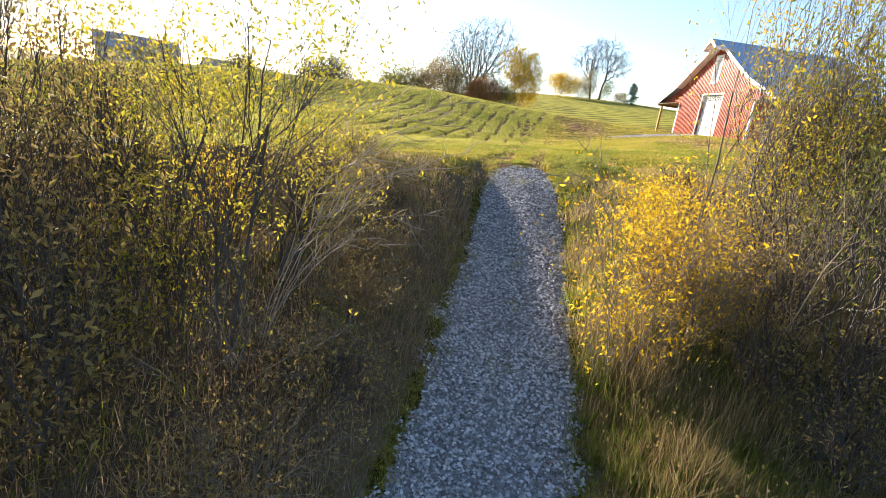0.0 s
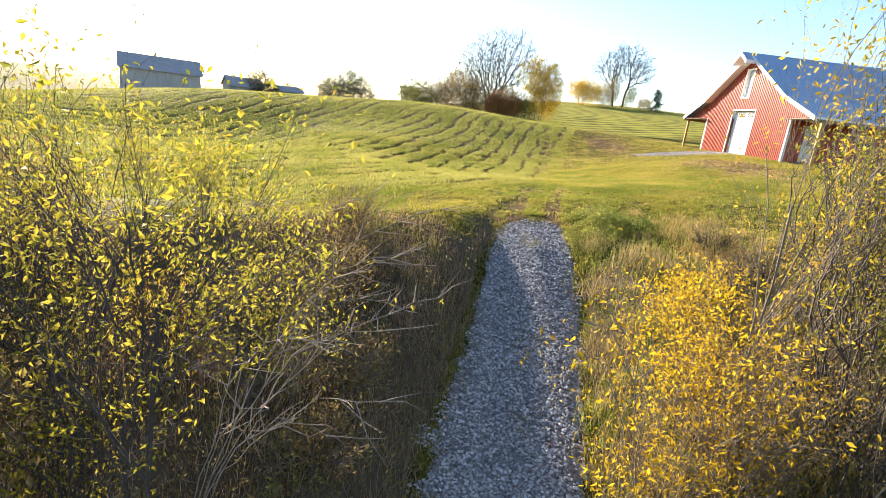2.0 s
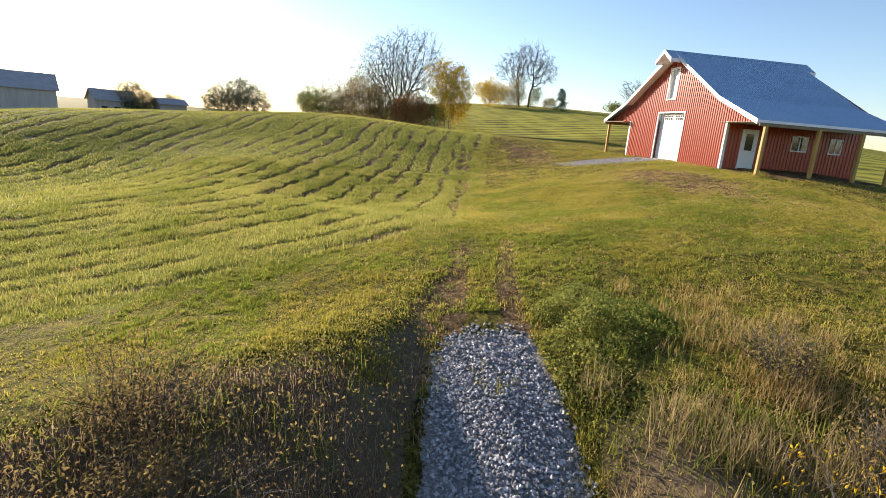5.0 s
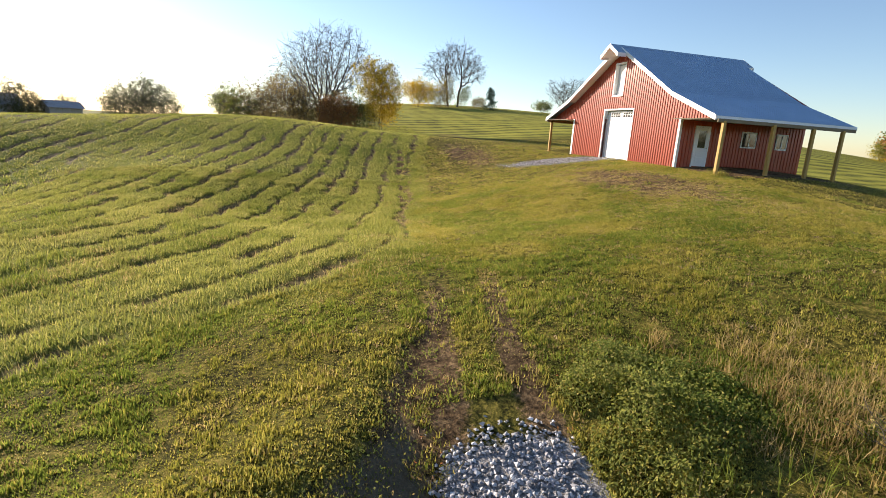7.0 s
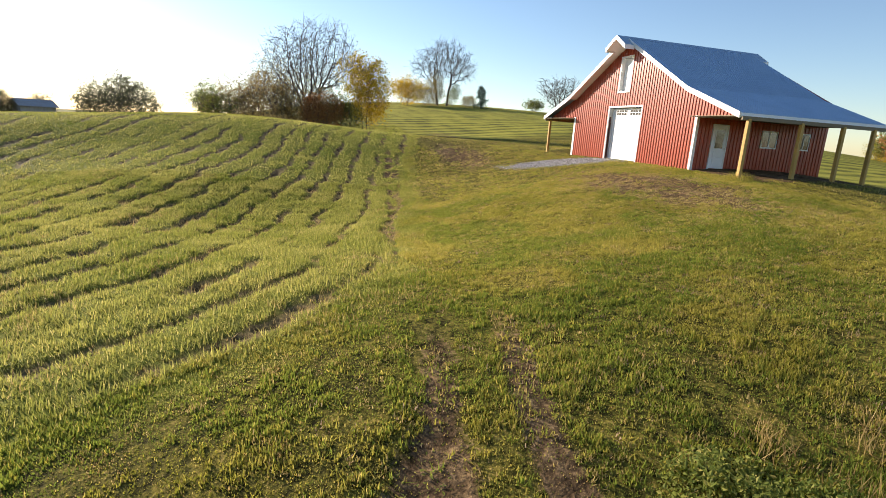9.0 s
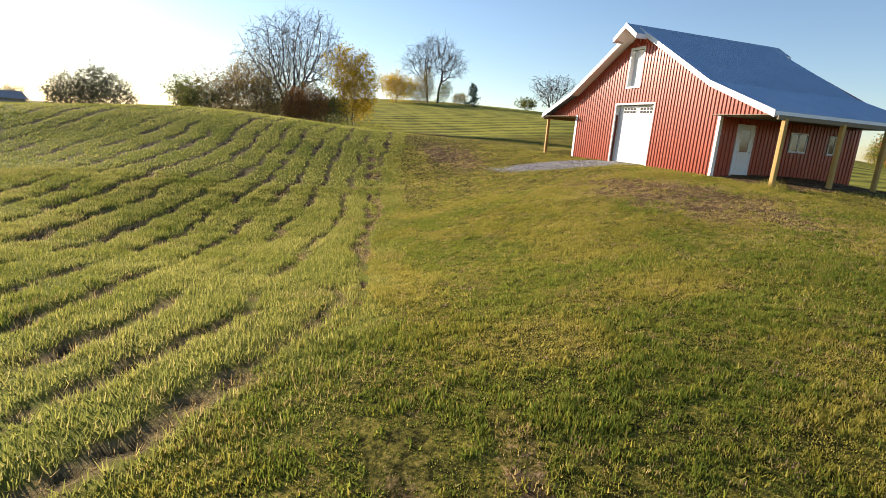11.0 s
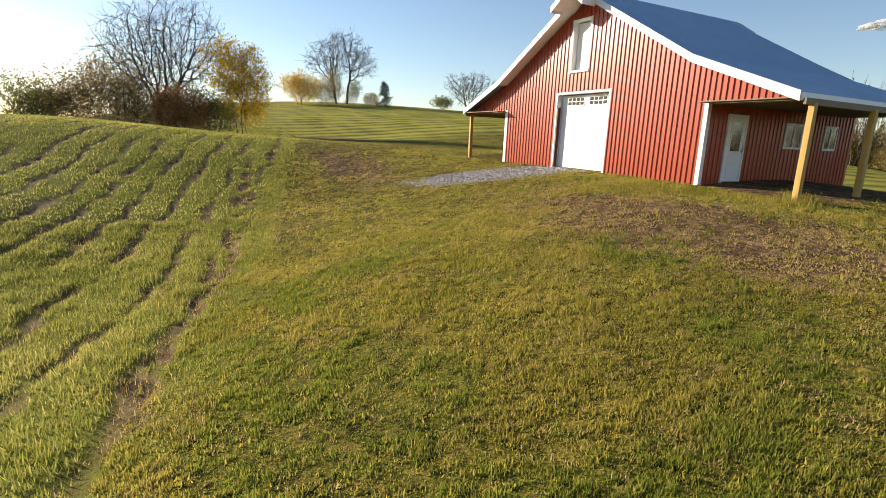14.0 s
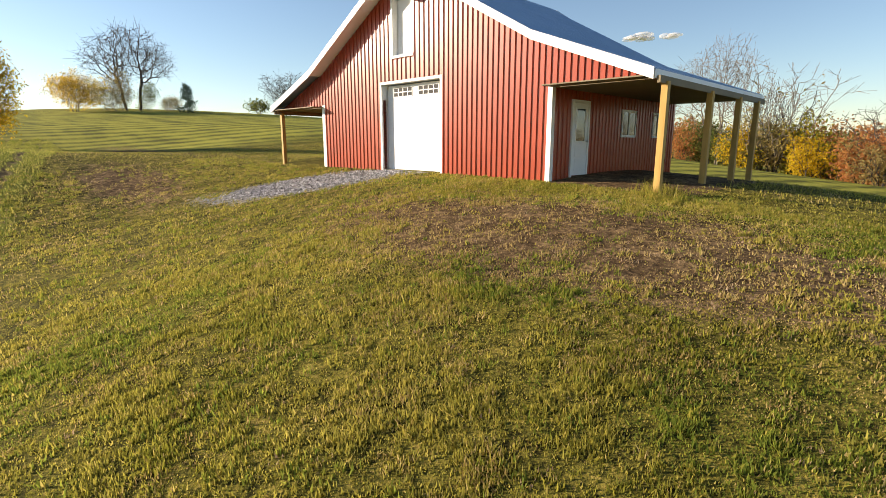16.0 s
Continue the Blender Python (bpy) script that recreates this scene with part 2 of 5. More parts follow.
def surface(x, y):
    """The ground with the swaths of the field, the bank and the sunken drive."""
    x, y = np.asarray(x, float), np.asarray(y, float)
    z = land(x, y)
    d = field_depth(x, y)
    near_field = smooth(0, 1.5, d) * smooth(-60, -30, x)
    z = z + (0.025 + 0.035 * smooth(-8, 4, x)) * swath(x, y) * near_field
    s = np.abs(drive_side(x, y))
    hollow, off = bank(x, y)
    z = z + 0.2 * np.exp(-((off + 0.4) / 1.25) ** 2) * smooth(-17.4, -19.2, y) * smooth(-45, -30, y) - 0.45 * hollow
    z = z + smooth(22.5, 27, x) * smooth(1.0, 2.4, s) * np.where(drive_side(x, y) > 0, 0.35 - 0.45 * smooth(32.3, 34, x), 0.15)
    z = z - 0.07 * shaded_rut(x, y)
    z = z - smooth(25, 29, x) * smooth(60, 45, x) * 0.4 * smooth(2.4, 1.0, s)
    return z


# ---- builders ----
def mesh_of(name, verts, faces, mat, shade=False):
    """A mesh from an array of places and an array of triangles or quads."""
    verts, faces = np.asarray(verts, np.float32).reshape(-1, 3), np.asarray(faces, np.int32)
    me = bpy.data.meshes.new(name)
    n, k = faces.shape
    me.vertices.add(len(verts))
    me.vertices.foreach_set("co", verts.ravel())
    me.loops.add(n * k)
    me.loops.foreach_set("vertex_index", faces.ravel())
    me.polygons.add(n)
    me.polygons.foreach_set("loop_start", np.arange(0, n * k, k, dtype=np.int32))
    me.polygons.foreach_set("use_smooth", np.full(n, shade))
    me.update(calc_edges=True)
    me.materials.append(mat)
    return me


def part(name, bm, mat, parent, label=""):
    """Links a bmesh or a mesh as one object under a thing or a part."""
    if isinstance(bm, bmesh.types.BMesh):
        me = bpy.data.meshes.new(name)
        bm.to_mesh(me)
        bm.free()
        me.materials.append(mat)
    else:
        me = bm
    ob = new(name, me)
    ob.parent = parent
    return tagged(ob, label)


def thing(name, at, label, category, group="", kind=""):
    ob = new(name)
    ob.empty_display_size = 0.2
    ob.location = at
    return tagged(ob, label, category, group, kind)


def box(bm, x0, x1, y0, y1, z0, z1, bevel=0.0):
    r = bmesh.ops.create_cube(bm, size=1.0)
    bmesh.ops.scale(bm, vec=(x1 - x0, y1 - y0, z1 - z0), verts=r["verts"])
    bmesh.ops.translate(bm, vec=((x0 + x1) / 2, (y0 + y1) / 2, (z0 + z1) / 2), verts=r["verts"])
    if bevel:
        edges = list({e for v in r["verts"] for e in v.link_edges})
        bmesh.ops.bevel(bm, geom=edges, offset=bevel, segments=2, affect="EDGES", profile=0.5)
    return bm


def boxes(*some, bevel=0.0):
    bm = bmesh.new()
    for b in some:
        box(bm, *b, bevel=bevel)
    return bm


def prism(bm, ring, shift):
    """A solid from a ring of places, pushed along shift."""
    a = [bm.verts.new(p) for p in ring]
    b = [bm.verts.new(Vector(p) + Vector(shift)) for p in ring]
    n = len(ring)
    for i in range(n):
        bm.faces.new((a[i], a[(i + 1) % n], b[(i + 1) % n], b[i]))
    bm.faces.new(a[::-1])
    bm.faces.new(b)
    bmesh.ops.recalc_face_normals(bm, faces=bm.faces[:])
    return bm


# ---- ground ----
def lines(lo, hi, step, out, grow=1.13):
    """Coordinates, even between lo and hi and ever wider beyond, to the distance out."""
    mid = list(np.arange(lo, hi + step / 2, step))
    left, right, s = [lo], [mid[-1]], step
    while right[-1] < out:
        s *= grow
        right.append(right[-1] + s)
        left.append(left[-1] - s)
    return np.array(left[:0:-1] + mid + right[1:])


gx, gy = lines(-45, 42, 0.25, 2600), lines(-66, 14, 0.25, 2600)
GX, GY = np.meshgrid(gx, gy, indexing="ij")
GZ = surface(GX, GY)
ids = np.arange(GX.size).reshape(GX.shape)
quads = np.stack([ids[:-1, :-1], ids[1:, :-1], ids[1:, 1:], ids[:-1, 1:]], -1).reshape(-1, 4)

ground_m, gt, gb = material("grassy_ground", 0.9)


def attribute(tree, name):
    n = tree.nodes.new("ShaderNodeAttribute")
    n.attribute_name = name
    return n.outputs["Fac"]


big, mid_n, fine_n = noise_of(gt, 0.12, 4), noise_of(gt, 1.3, 5, 0.65), noise_of(gt, 16, 4, 0.7)
tuft_n = noise_of(gt, 5, 4, 0.65)
mixn = calc(gt, "ADD", calc(gt, "MULTIPLY", mid_n, 0.24), calc(gt, "ADD", calc(gt, "MULTIPLY", tuft_n, 0.34), calc(gt, "MULTIPLY", fine_n, 0.42)))
# The dark lower stops put the shade between tufts into the ground's colour.
lawn = ramp(gt, mixn, [(0.42, (0.022, 0.02, 0.006)), (0.48, (0.08, 0.074, 0.016)), (0.55, (0.18, 0.15, 0.03)), (0.64, (0.34, 0.25, 0.075))])
depth = attribute(gt, "field")
wave = calc(gt, "ADD", attribute(gt, "swath"), calc(gt, "MULTIPLY", calc(gt, "SUBTRACT", mid_n, 0.5), 1.2))
streak = calc(gt, "ADD", calc(gt, "MULTIPLY", wave, 0.24), calc(gt, "MULTIPLY", mixn, 0.8))
# Lowest stop paints the tall grass's shade into the strips; the next is straw.
hay = ramp(gt, streak, [(0.12, (0.06, 0.045, 0.022)), (0.28, (0.19, 0.145, 0.065)), (0.42, (0.125, 0.115, 0.03)), (0.62, (0.16, 0.175, 0.028)), (0.85, (0.27, 0.265, 0.045))])
inside = calc(gt, "MULTIPLY_ADD", calc(gt, "ADD", depth, calc(gt, "SUBTRACT", mid_n, 0.5)), 1.5, 0.8, True)
place = gt.nodes.new("ShaderNodeSeparateXYZ")
gt.links.new(gt.nodes.new("ShaderNodeTexCoord").outputs["Object"], place.inputs[0])
contour = calc(gt, "ADD", calc(gt, "MULTIPLY", place.outputs[0], 2.3), calc(gt, "MULTIPLY", place.outputs[1], -0.7))
contour = calc(gt, "SINE", calc(gt, "ADD", contour, calc(gt, "MULTIPLY", big, 9.0)))
stripe = calc(gt, "ADD", calc(gt, "MULTIPLY", contour, 0.13), calc(gt, "ADD", calc(gt, "MULTIPLY", noise_of(gt, 0.5, 4, 0.6, (0.25, 1, 1)), 0.6), calc(gt, "MULTIPLY", mixn, 0.4)))
meadow = ramp(gt, stripe, [(0.34, (0.10, 0.10, 0.03)), (0.46, (0.21, 0.21, 0.04)), (0.66, (0.33, 0.31, 0.06))])
colour = blend(gt, attribute(gt, "meadow"), blend(gt, inside, lawn, hay), meadow)
soil = ramp(gt, mixn, [(0.4, (0.035, 0.022, 0.012)), (0.5, (0.11, 0.072, 0.038)), (0.6, (0.29, 0.195, 0.1))])


def patchy(name, sharp=5.0, rough=1.0):
    """A mask that noise breaks up at its edges."""
    v = calc(gt, "ADD", attribute(gt, name), calc(gt, "MULTIPLY", calc(gt, "SUBTRACT", mixn, 0.5), rough))
    return calc(gt, "MULTIPLY_ADD", calc(gt, "SUBTRACT", v, 0.5), sharp, 0.5, True)


# This mask holds worn soil and two stretches of shade painted as soil.
colour = blend(gt, patchy("bare", 4.0, 2.2), colour, soil)
litter = ramp(gt, mixn, [(0.3, (0.08, 0.06, 0.038)), (0.6, (0.17, 0.13, 0.08)), (0.75, (0.28, 0.22, 0.13))])
colour = blend(gt, patchy("weeds", 4.0, 0.8), colour, litter)
gravel = ramp(gt, noise_of(gt, 30, 3, 0.8), [(0.3, (0.08, 0.078, 0.075)), (0.5, (0.24, 0.23, 0.22)), (0.7, (0.5, 0.49, 0.47))])
colour = blend(gt, patchy("gravel", 7.0, 2.0), colour, gravel)
gt.links.new(colour, gb.inputs["Base Color"])
gb.inputs["Specular IOR Level"].default_value = 0.03
relief(gt, gb, calc(gt, "ADD", mixn, calc(gt, "MULTIPLY", wave, 0.12)), 0.7, 0.12)

def apron(x, y):
    """Distance, in its own radii, from the middle of the gravel apron that runs off from the big door."""
    u, v = x + 2.0, y + 2.2
    return np.hypot((u * -0.74 + v * -0.67) / 3.6, (u * 0.67 - v * 0.74) / 1.35)


ground_me = mesh_of("ground", np.stack([GX, GY, GZ], -1), quads, ground_m, True)
side = np.abs(drive_side(GX, GY))
pad = np.clip(1.15 - 0.6 * apron(GX, GY), 0, 1) * (GY < 0.1)
masks = {
    "field": np.clip(field_depth(GX, GY), -50, 400),
    "swath": swath(GX, GY) * smooth(-60, -40, GX) * smooth(-80, -64, GY) + 0.3 * (1 - smooth(-60, -40, GX) * smooth(-80, -64, GY)),
    "gravel": np.maximum(smooth(1.35, 0.75, side) * smooth(23.5, 24.8, GX), np.clip(pad, 0, 1)),
    "bare": np.clip(np.maximum.reduce([
        1.6 * np.exp(-((GX - 8.3) / 5.8) ** 2 - ((GY + 4.0) / 2.3) ** 2),
        0.8 * np.exp(-((GX + 10.5) / 6.0) ** 2 - ((GY + 5.8) / 2.4) ** 2),
        0.75 * ((GX > 6.1) & (GX < 10.0) & (GY > -0.3) & (GY < 8.4)),
        1.1 * np.exp(-(np.abs(side) - 0.8) ** 2 * 7) * smooth(18.0, 21.0, GX) * smooth(25.2, 23.6, GX),
        # Furrow and track soil, with the bank's shade painted in at the east end.
        1.2 * shaded_rut(GX, GY),
        # A soil mound, widened so its dark colour paints the thicket's shadow band.
        0.85 * np.exp(-((GX + 27) / 14) ** 2 - (GY / 3.0) ** 2)]), 0, 1),
    "meadow": np.maximum(smooth(-24, -34, GX) * smooth(-12, -4, GY + 0.12 * (GX + 30)) , smooth(13, 18, GY)),
    "weeds": np.clip(np.maximum(smooth(-0.6, 0.7, bank(GX, GY)[1]) * smooth(-16.7, -17.7, GY) * smooth(1.05, 1.5, side),
                                smooth(1.05, 1.5, side) * smooth(24.6, 27.9, GX - 0.35 * (GY + 15.8)) * smooth(-18, -16.5, GY) * smooth(0, -6, GY)) * smooth(70, 50, GX), 0, 1),
}
for key, values in masks.items():
    ground_me.attributes.new(key, "FLOAT", "POINT").data.foreach_set("value", values.astype(np.float32).ravel())
ground = tagged(new("ground", ground_me), "rolling autumn grassland with a mown hay field and bare soil", "ground", kind="structure")

# ---- red barn ----
BX, PEAK, BREAK, EAVE = 0.54, 6.55, 3.64, 2.44      # ridge line's x, and the heights of the roof's folds
BREAK_X, EAVE_X, DEEP = 5.25, 8.45, 8.22
XW, XE = -4.53, 6.13                               # the west and east walls
R0, R1 = -0.55, 8.05                               # the roof's front and rear edges
D0, D1, DTOP = -0.82, 2.07, 2.88                   # the big door's opening
F0, F1, FLOW, FTOP = -0.17, 0.76, 3.77, 5.56       # the loft door's opening
barn = thing("barn", (0, 0, 0), "red metal-sided barn with white trim, metal roof and open lean-to porches", "barn")


def roof_z(x):
    return float(np.interp(abs(x - BX), [0, BREAK_X, EAVE_X], [PEAK, BREAK, EAVE]))


def siding(x0, x1, z0, top, parent, turn=None, pitch=0.21):
    """One ribbed sheet that faces -y; top: a height or a function of x; turn: its pose on another wall."""
    count = max(1, round((x1 - x0) / pitch))
    step, xs = (x1 - x0) / count, []
    for i in range(count):
        a = x0 + i * step
        xs += [(a, 0.0), (a + 0.01, -0.03), (a + 0.045, -0.03), (a + 0.055, 0.0), (a + step * 0.6, 0.0)]
    xs = [p for p in xs if p[0] < x1 - 0.004] + [(x1, 0.0)]
    bm, rows = bmesh.new(), []
    for x, y in xs:
        t = top(x) if callable(top) else top
        rows.append([bm.verts.new((x, y - 0.026, z)) for z in (z0, t)] + [bm.verts.new((x, 0.0, z)) for z in (z0, t)])
    for a, b in zip(rows, rows[1:]):
        bm.faces.new((a[0], b[0], b[1], a[1]))
    for end in (rows[0], rows[-1]):
        bm.faces.new((end[0], end[1], end[3], end[2]))
    bmesh.ops.recalc_face_normals(bm, faces=bm.faces[:])
    if turn:
        bm.transform(turn)
    return part("siding_panel", bm, RED, parent)


def under(x):
    return roof_z(x) - 0.1


def ring_wall(ring, shift):
    return prism(bmesh.new(), ring, shift)


# front wall: framed pieces round the two doorways, with ribbed sheets on them
front = part("front_wall", boxes((XW, D0, 0.005, 0.15, -0.35, 2.38), (D1, XE, 0.005, 0.15, -0.35, 2.38), (D0, D1, 0.005, 0.15, DTOP, 3.6)), RED, barn)


def sheets(x0, x1, z0, top, parent):
    """Ribbed sheets of about 0.9 m, side by side."""
    n = max(1, round((x1 - x0) / 0.9))
    for i in range(n):
        siding(x0 + (x1 - x0) * i / n, x0 + (x1 - x0) * (i + 1) / n, z0, top, parent)


sheets(XW + 0.09, D0 - 0.09, -0.1, under, front)
sheets(D0 - 0.09, F0 - 0.09, DTOP + 0.1, under, front)
siding(F0 - 0.09, F1 + 0.09, DTOP + 0.1, FLOW - 0.09, front)
siding(F0 - 0.09, F1 + 0.09, FTOP + 0.1, under, front)
sheets(F1 + 0.09, D1 + 0.09, DTOP + 0.1, under, front)
sheets(D1 + 0.09, XE - 0.09, -0.12, under, front)
sheets(XE - 0.09, BX + EAVE_X - 0.1, 2.36, under, front)
sheets(BX - EAVE_X + 0.1, XW + 0.09, 2.36, under, front)
for x0, x1, z0 in ((BX - EAVE_X + 0.1, XW, 2.37), (XW, D0 - 0.1, 2.39), (D0 - 0.1, F0 - 0.1, DTOP + 0.1), (F1 + 0.1, D1 + 0.1, DTOP + 0.1), (D1 + 0.1, XE, 2.39), (XE, BX + EAVE_X - 0.1, 2.37)):
    ring = [(x0, 0.02, z0), (x1, 0.02, z0), (x1, 0.02, max(under(x1) - 0.02, z0 + 0.01))]
    ring += [(x, 0.02, under(x) - 0.02) for x in (BX + BREAK_X, BX, BX - BREAK_X) if x0 < x < x1]
    part("gable_backing", ring_wall(ring + [(x0, 0.02, max(under(x0) - 0.02, z0 + 0.01))], (0, 0.1, 0)), RED, barn)
for z0, z1 in ((DTOP + 0.1, FLOW - 0.09), (FTOP + 0.1, 5.85)):
    part("gable_backing", boxes((F0 - 0.09, F1 + 0.09, 0.02, 0.12, z0, z1)), RED, barn)

# side and rear walls
for sx, name in ((XE, "east_wall"), (XW, "west_wall")):
    wall = part(name, boxes((sx - 0.075, sx - 0.005, 0.15, DEEP, -0.4, 2.6)) if sx > 0 else boxes((sx + 0.005, sx + 0.075, 0.15, DEEP, -0.4, 2.6)), RED, barn)
    if sx > 0:
        turn = Matrix.Translation((sx, 0, 0)) @ Matrix.Rotation(radians(90), 4, "Z")
        for y0, y1, pieces in ((0.08, 0.92, ((-0.3, 2.38),)), (0.92, 1.88, ((2.08, 2.38),)), (1.88, 2.9, ((-0.3, 2.38),)), (2.9, 3.9, ((-0.35, 2.38),)),
                               (3.9, 5.0, ((-0.35, 1.08), (1.95, 2.38))), (5.0, 5.65, ((-0.4, 2.38),)), (5.65, 6.24, ((-0.4, 2.38),)),
                               (6.24, 7.14, ((-0.45, 1.08), (1.95, 2.38))), (7.14, 8.22, ((-0.5, 2.38),))):
            for z0, z1 in pieces:
                siding(y0, y1, z0, z1, wall, turn)
    else:
        turn = Matrix.Translation((sx, DEEP, 0)) @ Matrix.Rotation(radians(-90), 4, "Z")
        for i in range(10):
            siding(i * DEEP / 10, (i + 1) * DEEP / 10, -0.1, 2.38, wall, turn)
rear = part("rear_wall", ring_wall([(XW + 0.03, DEEP - 0.1, -0.5), (XE - 0.03, DEEP - 0.1, -0.5), (XE - 0.03, DEEP - 0.1, BREAK - 0.15), (BX, DEEP - 0.1, PEAK - 0.12), (XW + 0.03, DEEP - 0.1, BREAK - 0.15)], (0, 0.1, 0)), RED, barn)

# roof: ribbed sheets, side by side along the ridge
def roof_sheet(a, b, y0, y1, parent):
    """A sheet from the upper edge a to the lower edge b (x, z), with ribs down the slope."""
    bm, rows = bmesh.new(), []
    run = Vector((b[0] - a[0], 0, b[1] - a[1]))
    up = Vector((-run.z, 0, run.x)).normalized()
    if up.z < 0:
        up = -up
    ys = []
    for i in range(4):
        s = y0 + (y1 - y0) * i / 4
        ys += [(s, 0.0), (s + 0.015, 0.022), (s + 0.045, 0.022), (s + 0.06, 0.0)]
    ys.append((y1, 0.0))
    for y, u in ys:
        rows.append([bm.verts.new(Vector((p[0], y, p[1])) + up * h) for p, h in ((a, u), (b, u), (b, -0.03), (a, -0.03))])
    for p, q in zip(rows, rows[1:]):
        for i, j in ((0, 1), (1, 2), (2, 3), (3, 0)):
            bm.faces.new((p[i], q[i], q[j], p[j]))
    bm.faces.new(rows[0])
    bm.faces.new(rows[-1][::-1])
    bmesh.ops.recalc_face_normals(bm, faces=bm.faces[:])
    return part("roof_panel", bm, ROOF, parent)


roof = part("roof", boxes((BX - 0.05, BX + 0.05, R0 + 0.07, R1 - 0.05, PEAK - 0.14, PEAK - 0.04)), POST_WOOD, barn)
for s in (-1, 1):
    for i in range(13):
        y0, y1 = R0 + (R1 - R0) * i / 13, R0 + (R1 - R0) * (i + 1) / 13
        roof_sheet((BX + 0.02 * s, PEAK - 0.012), (BX + s * BREAK_X, BREAK), y0, y1, roof)
        roof_sheet((BX + s * (BREAK_X - 0.1), BREAK + 0.035), (BX + s * EAVE_X, EAVE), y0, y1, roof)
part("ridge_cap", ring_wall([(BX - 0.2, R0 - 0.02, PEAK - 0.1), (BX, R0 - 0.02, PEAK + 0.035), (BX + 0.2, R0 - 0.02, PEAK - 0.1), (BX, R0 - 0.02, PEAK + 0.015)], (0, R1 - R0 + 0.04, 0)), ROOF, roof)

# hay hoods over both gables' peaks
for y0, y1, trim_y in ((-1.12, R0, -1.155), (R1, R1 + 0.6, R1 + 0.602)):
    hood = part("hay_hood", ring_wall([(BX - 0.85, y0, PEAK - 0.54), (BX, y0, PEAK + 0.03), (BX + 0.85, y0, PEAK - 0.54), (BX + 0.85, y0, PEAK - 0.57), (BX, y0, PEAK - 0.02), (BX - 0.85, y0, PEAK - 0.57)], (0, y1 - y0, 0)), ROOF, barn)
    for s in (-1, 1):
        part("fascia", ring_wall([(BX, trim_y, PEAK + 0.04), (BX + s * 0.88, trim_y, PEAK - 0.54), (BX + s * 0.88, trim_y, PEAK - 0.76), (BX, trim_y, PEAK - 0.18)], (0, 0.03, 0)), WHITE, hood, "white hood trim")
        part("soffit", ring_wall([(BX, y0, PEAK - 0.1), (BX + s * 0.8, y0, PEAK - 0.64), (BX + s * 0.8, y0, PEAK - 0.66), (BX, y0, PEAK - 0.12)], (0, y1 - y0 + (0.5 if y0 < 0 else 0), 0)), WHITE, hood)
        part("side_trim", boxes((min(BX + s * 0.85, BX + s * 0.88), max(BX + s * 0.85, BX + s * 0.88), min(y0, trim_y + 0.032), y1, PEAK - 0.76, PEAK - 0.54)), WHITE, hood)
for s in (-1, 1):
    # rake trim down the gable
    x1, x2 = BX + s * BREAK_X, BX + s * EAVE_X
    part("rake_trim", ring_wall([(BX + s * 0.3, R0 - 0.03, PEAK - 0.15 + 0.03), (x1, R0 - 0.03, BREAK + 0.035), (x1, R0 - 0.03, BREAK - 0.2), (BX + s * 0.3, R0 - 0.03, PEAK - 0.15 - 0.2)], (0, 0.03, 0)), WHITE, barn)
    part("rake_trim", ring_wall([(x1, R0 - 0.032, BREAK + 0.035), (x2, R0 - 0.032, EAVE + 0.03), (x2, R0 - 0.032, EAVE - 0.22), (x1, R0 - 0.032, BREAK - 0.2)], (0, 0.03, 0)), WHITE, barn)
    part("rake_soffit", ring_wall([(BX, R0, PEAK - 0.13), (x1, R0, BREAK - 0.13), (x1, R0, BREAK - 0.15), (BX, R0, PEAK - 0.15)], (0, 0.53, 0)), WHITE, barn)
    part("eave_fascia", boxes((min(x2, x2 + 0.05 * s), max(x2, x2 + 0.05 * s), R0, R1, EAVE - 0.2, EAVE - 0.01), bevel=0.006), WHITE, barn)
    c0, c1 = sorted(((XE if s > 0 else XW) + 0.02 * s, x2 - 0.02 * s))
    part("porch_ceiling", boxes((c0, c1, 0.03, R1 - 0.1, 2.3, 2.33)), SOFFIT, barn)
    part("end_soffit", boxes((c0, c1, R0 + 0.01, -0.05, 2.3, 2.33)), SOFFIT, barn)
    part("eave_beam", boxes((x2 + 0.18 - 0.04 if s > 0 else x2 + 0.19 - 0.04, x2 + 0.18 + 0.04 if s > 0 else x2 + 0.19 + 0.04, R0 + 0.03, R1 - 0.15, 2.14, 2.3), bevel=0.008) if s < 0 else boxes((x2 + 0.06, x2 + 0.14, R0 + 0.03, R1 - 0.15, 2.14, 2.3), bevel=0.008), SOFFIT, barn)
for x, s in ((XE, 1), (XW, -1)):
    part("corner_trim", boxes((x - 0.1, x + 0.012 * s + 0.002 if s > 0 else x + 0.1, -0.062, -0.032, float(surface(x, 0)) - 0.1, 2.38), bevel=0.004), WHITE, barn)
part("corner_trim", boxes((XE + 0.005, XE + 0.045, -0.062, 0.1, float(surface(XE, 0)) - 0.1, 2.38), bevel=0.004), WHITE, barn)
for x0, x1, z0, z1 in ((XW + 0.12, D0 - 0.1, -0.25, -0.08), (D1 + 0.1, XE - 0.12, -0.35, -0.11)):
    part("skirt_board", boxes((x0, x1, -0.05, -0.034, z0, z1)), RED, barn)
part("floor_slab", boxes((XW + 0.03, XE - 0.03, 0.16, DEEP - 0.12, -0.6, -0.02)), CONCRETE, barn)

# porch posts
for x in (9.1, -7.7):
    for i, y in enumerate((-0.15, 2.75, 5.2, 7.1)):
        z = float(surface(x, y))
        part("porch_post", boxes((x - 0.075, x + 0.075, y - 0.075, y + 0.075, z - 0.3, 2.2), bevel=0.008), POST_WOOD, barn)


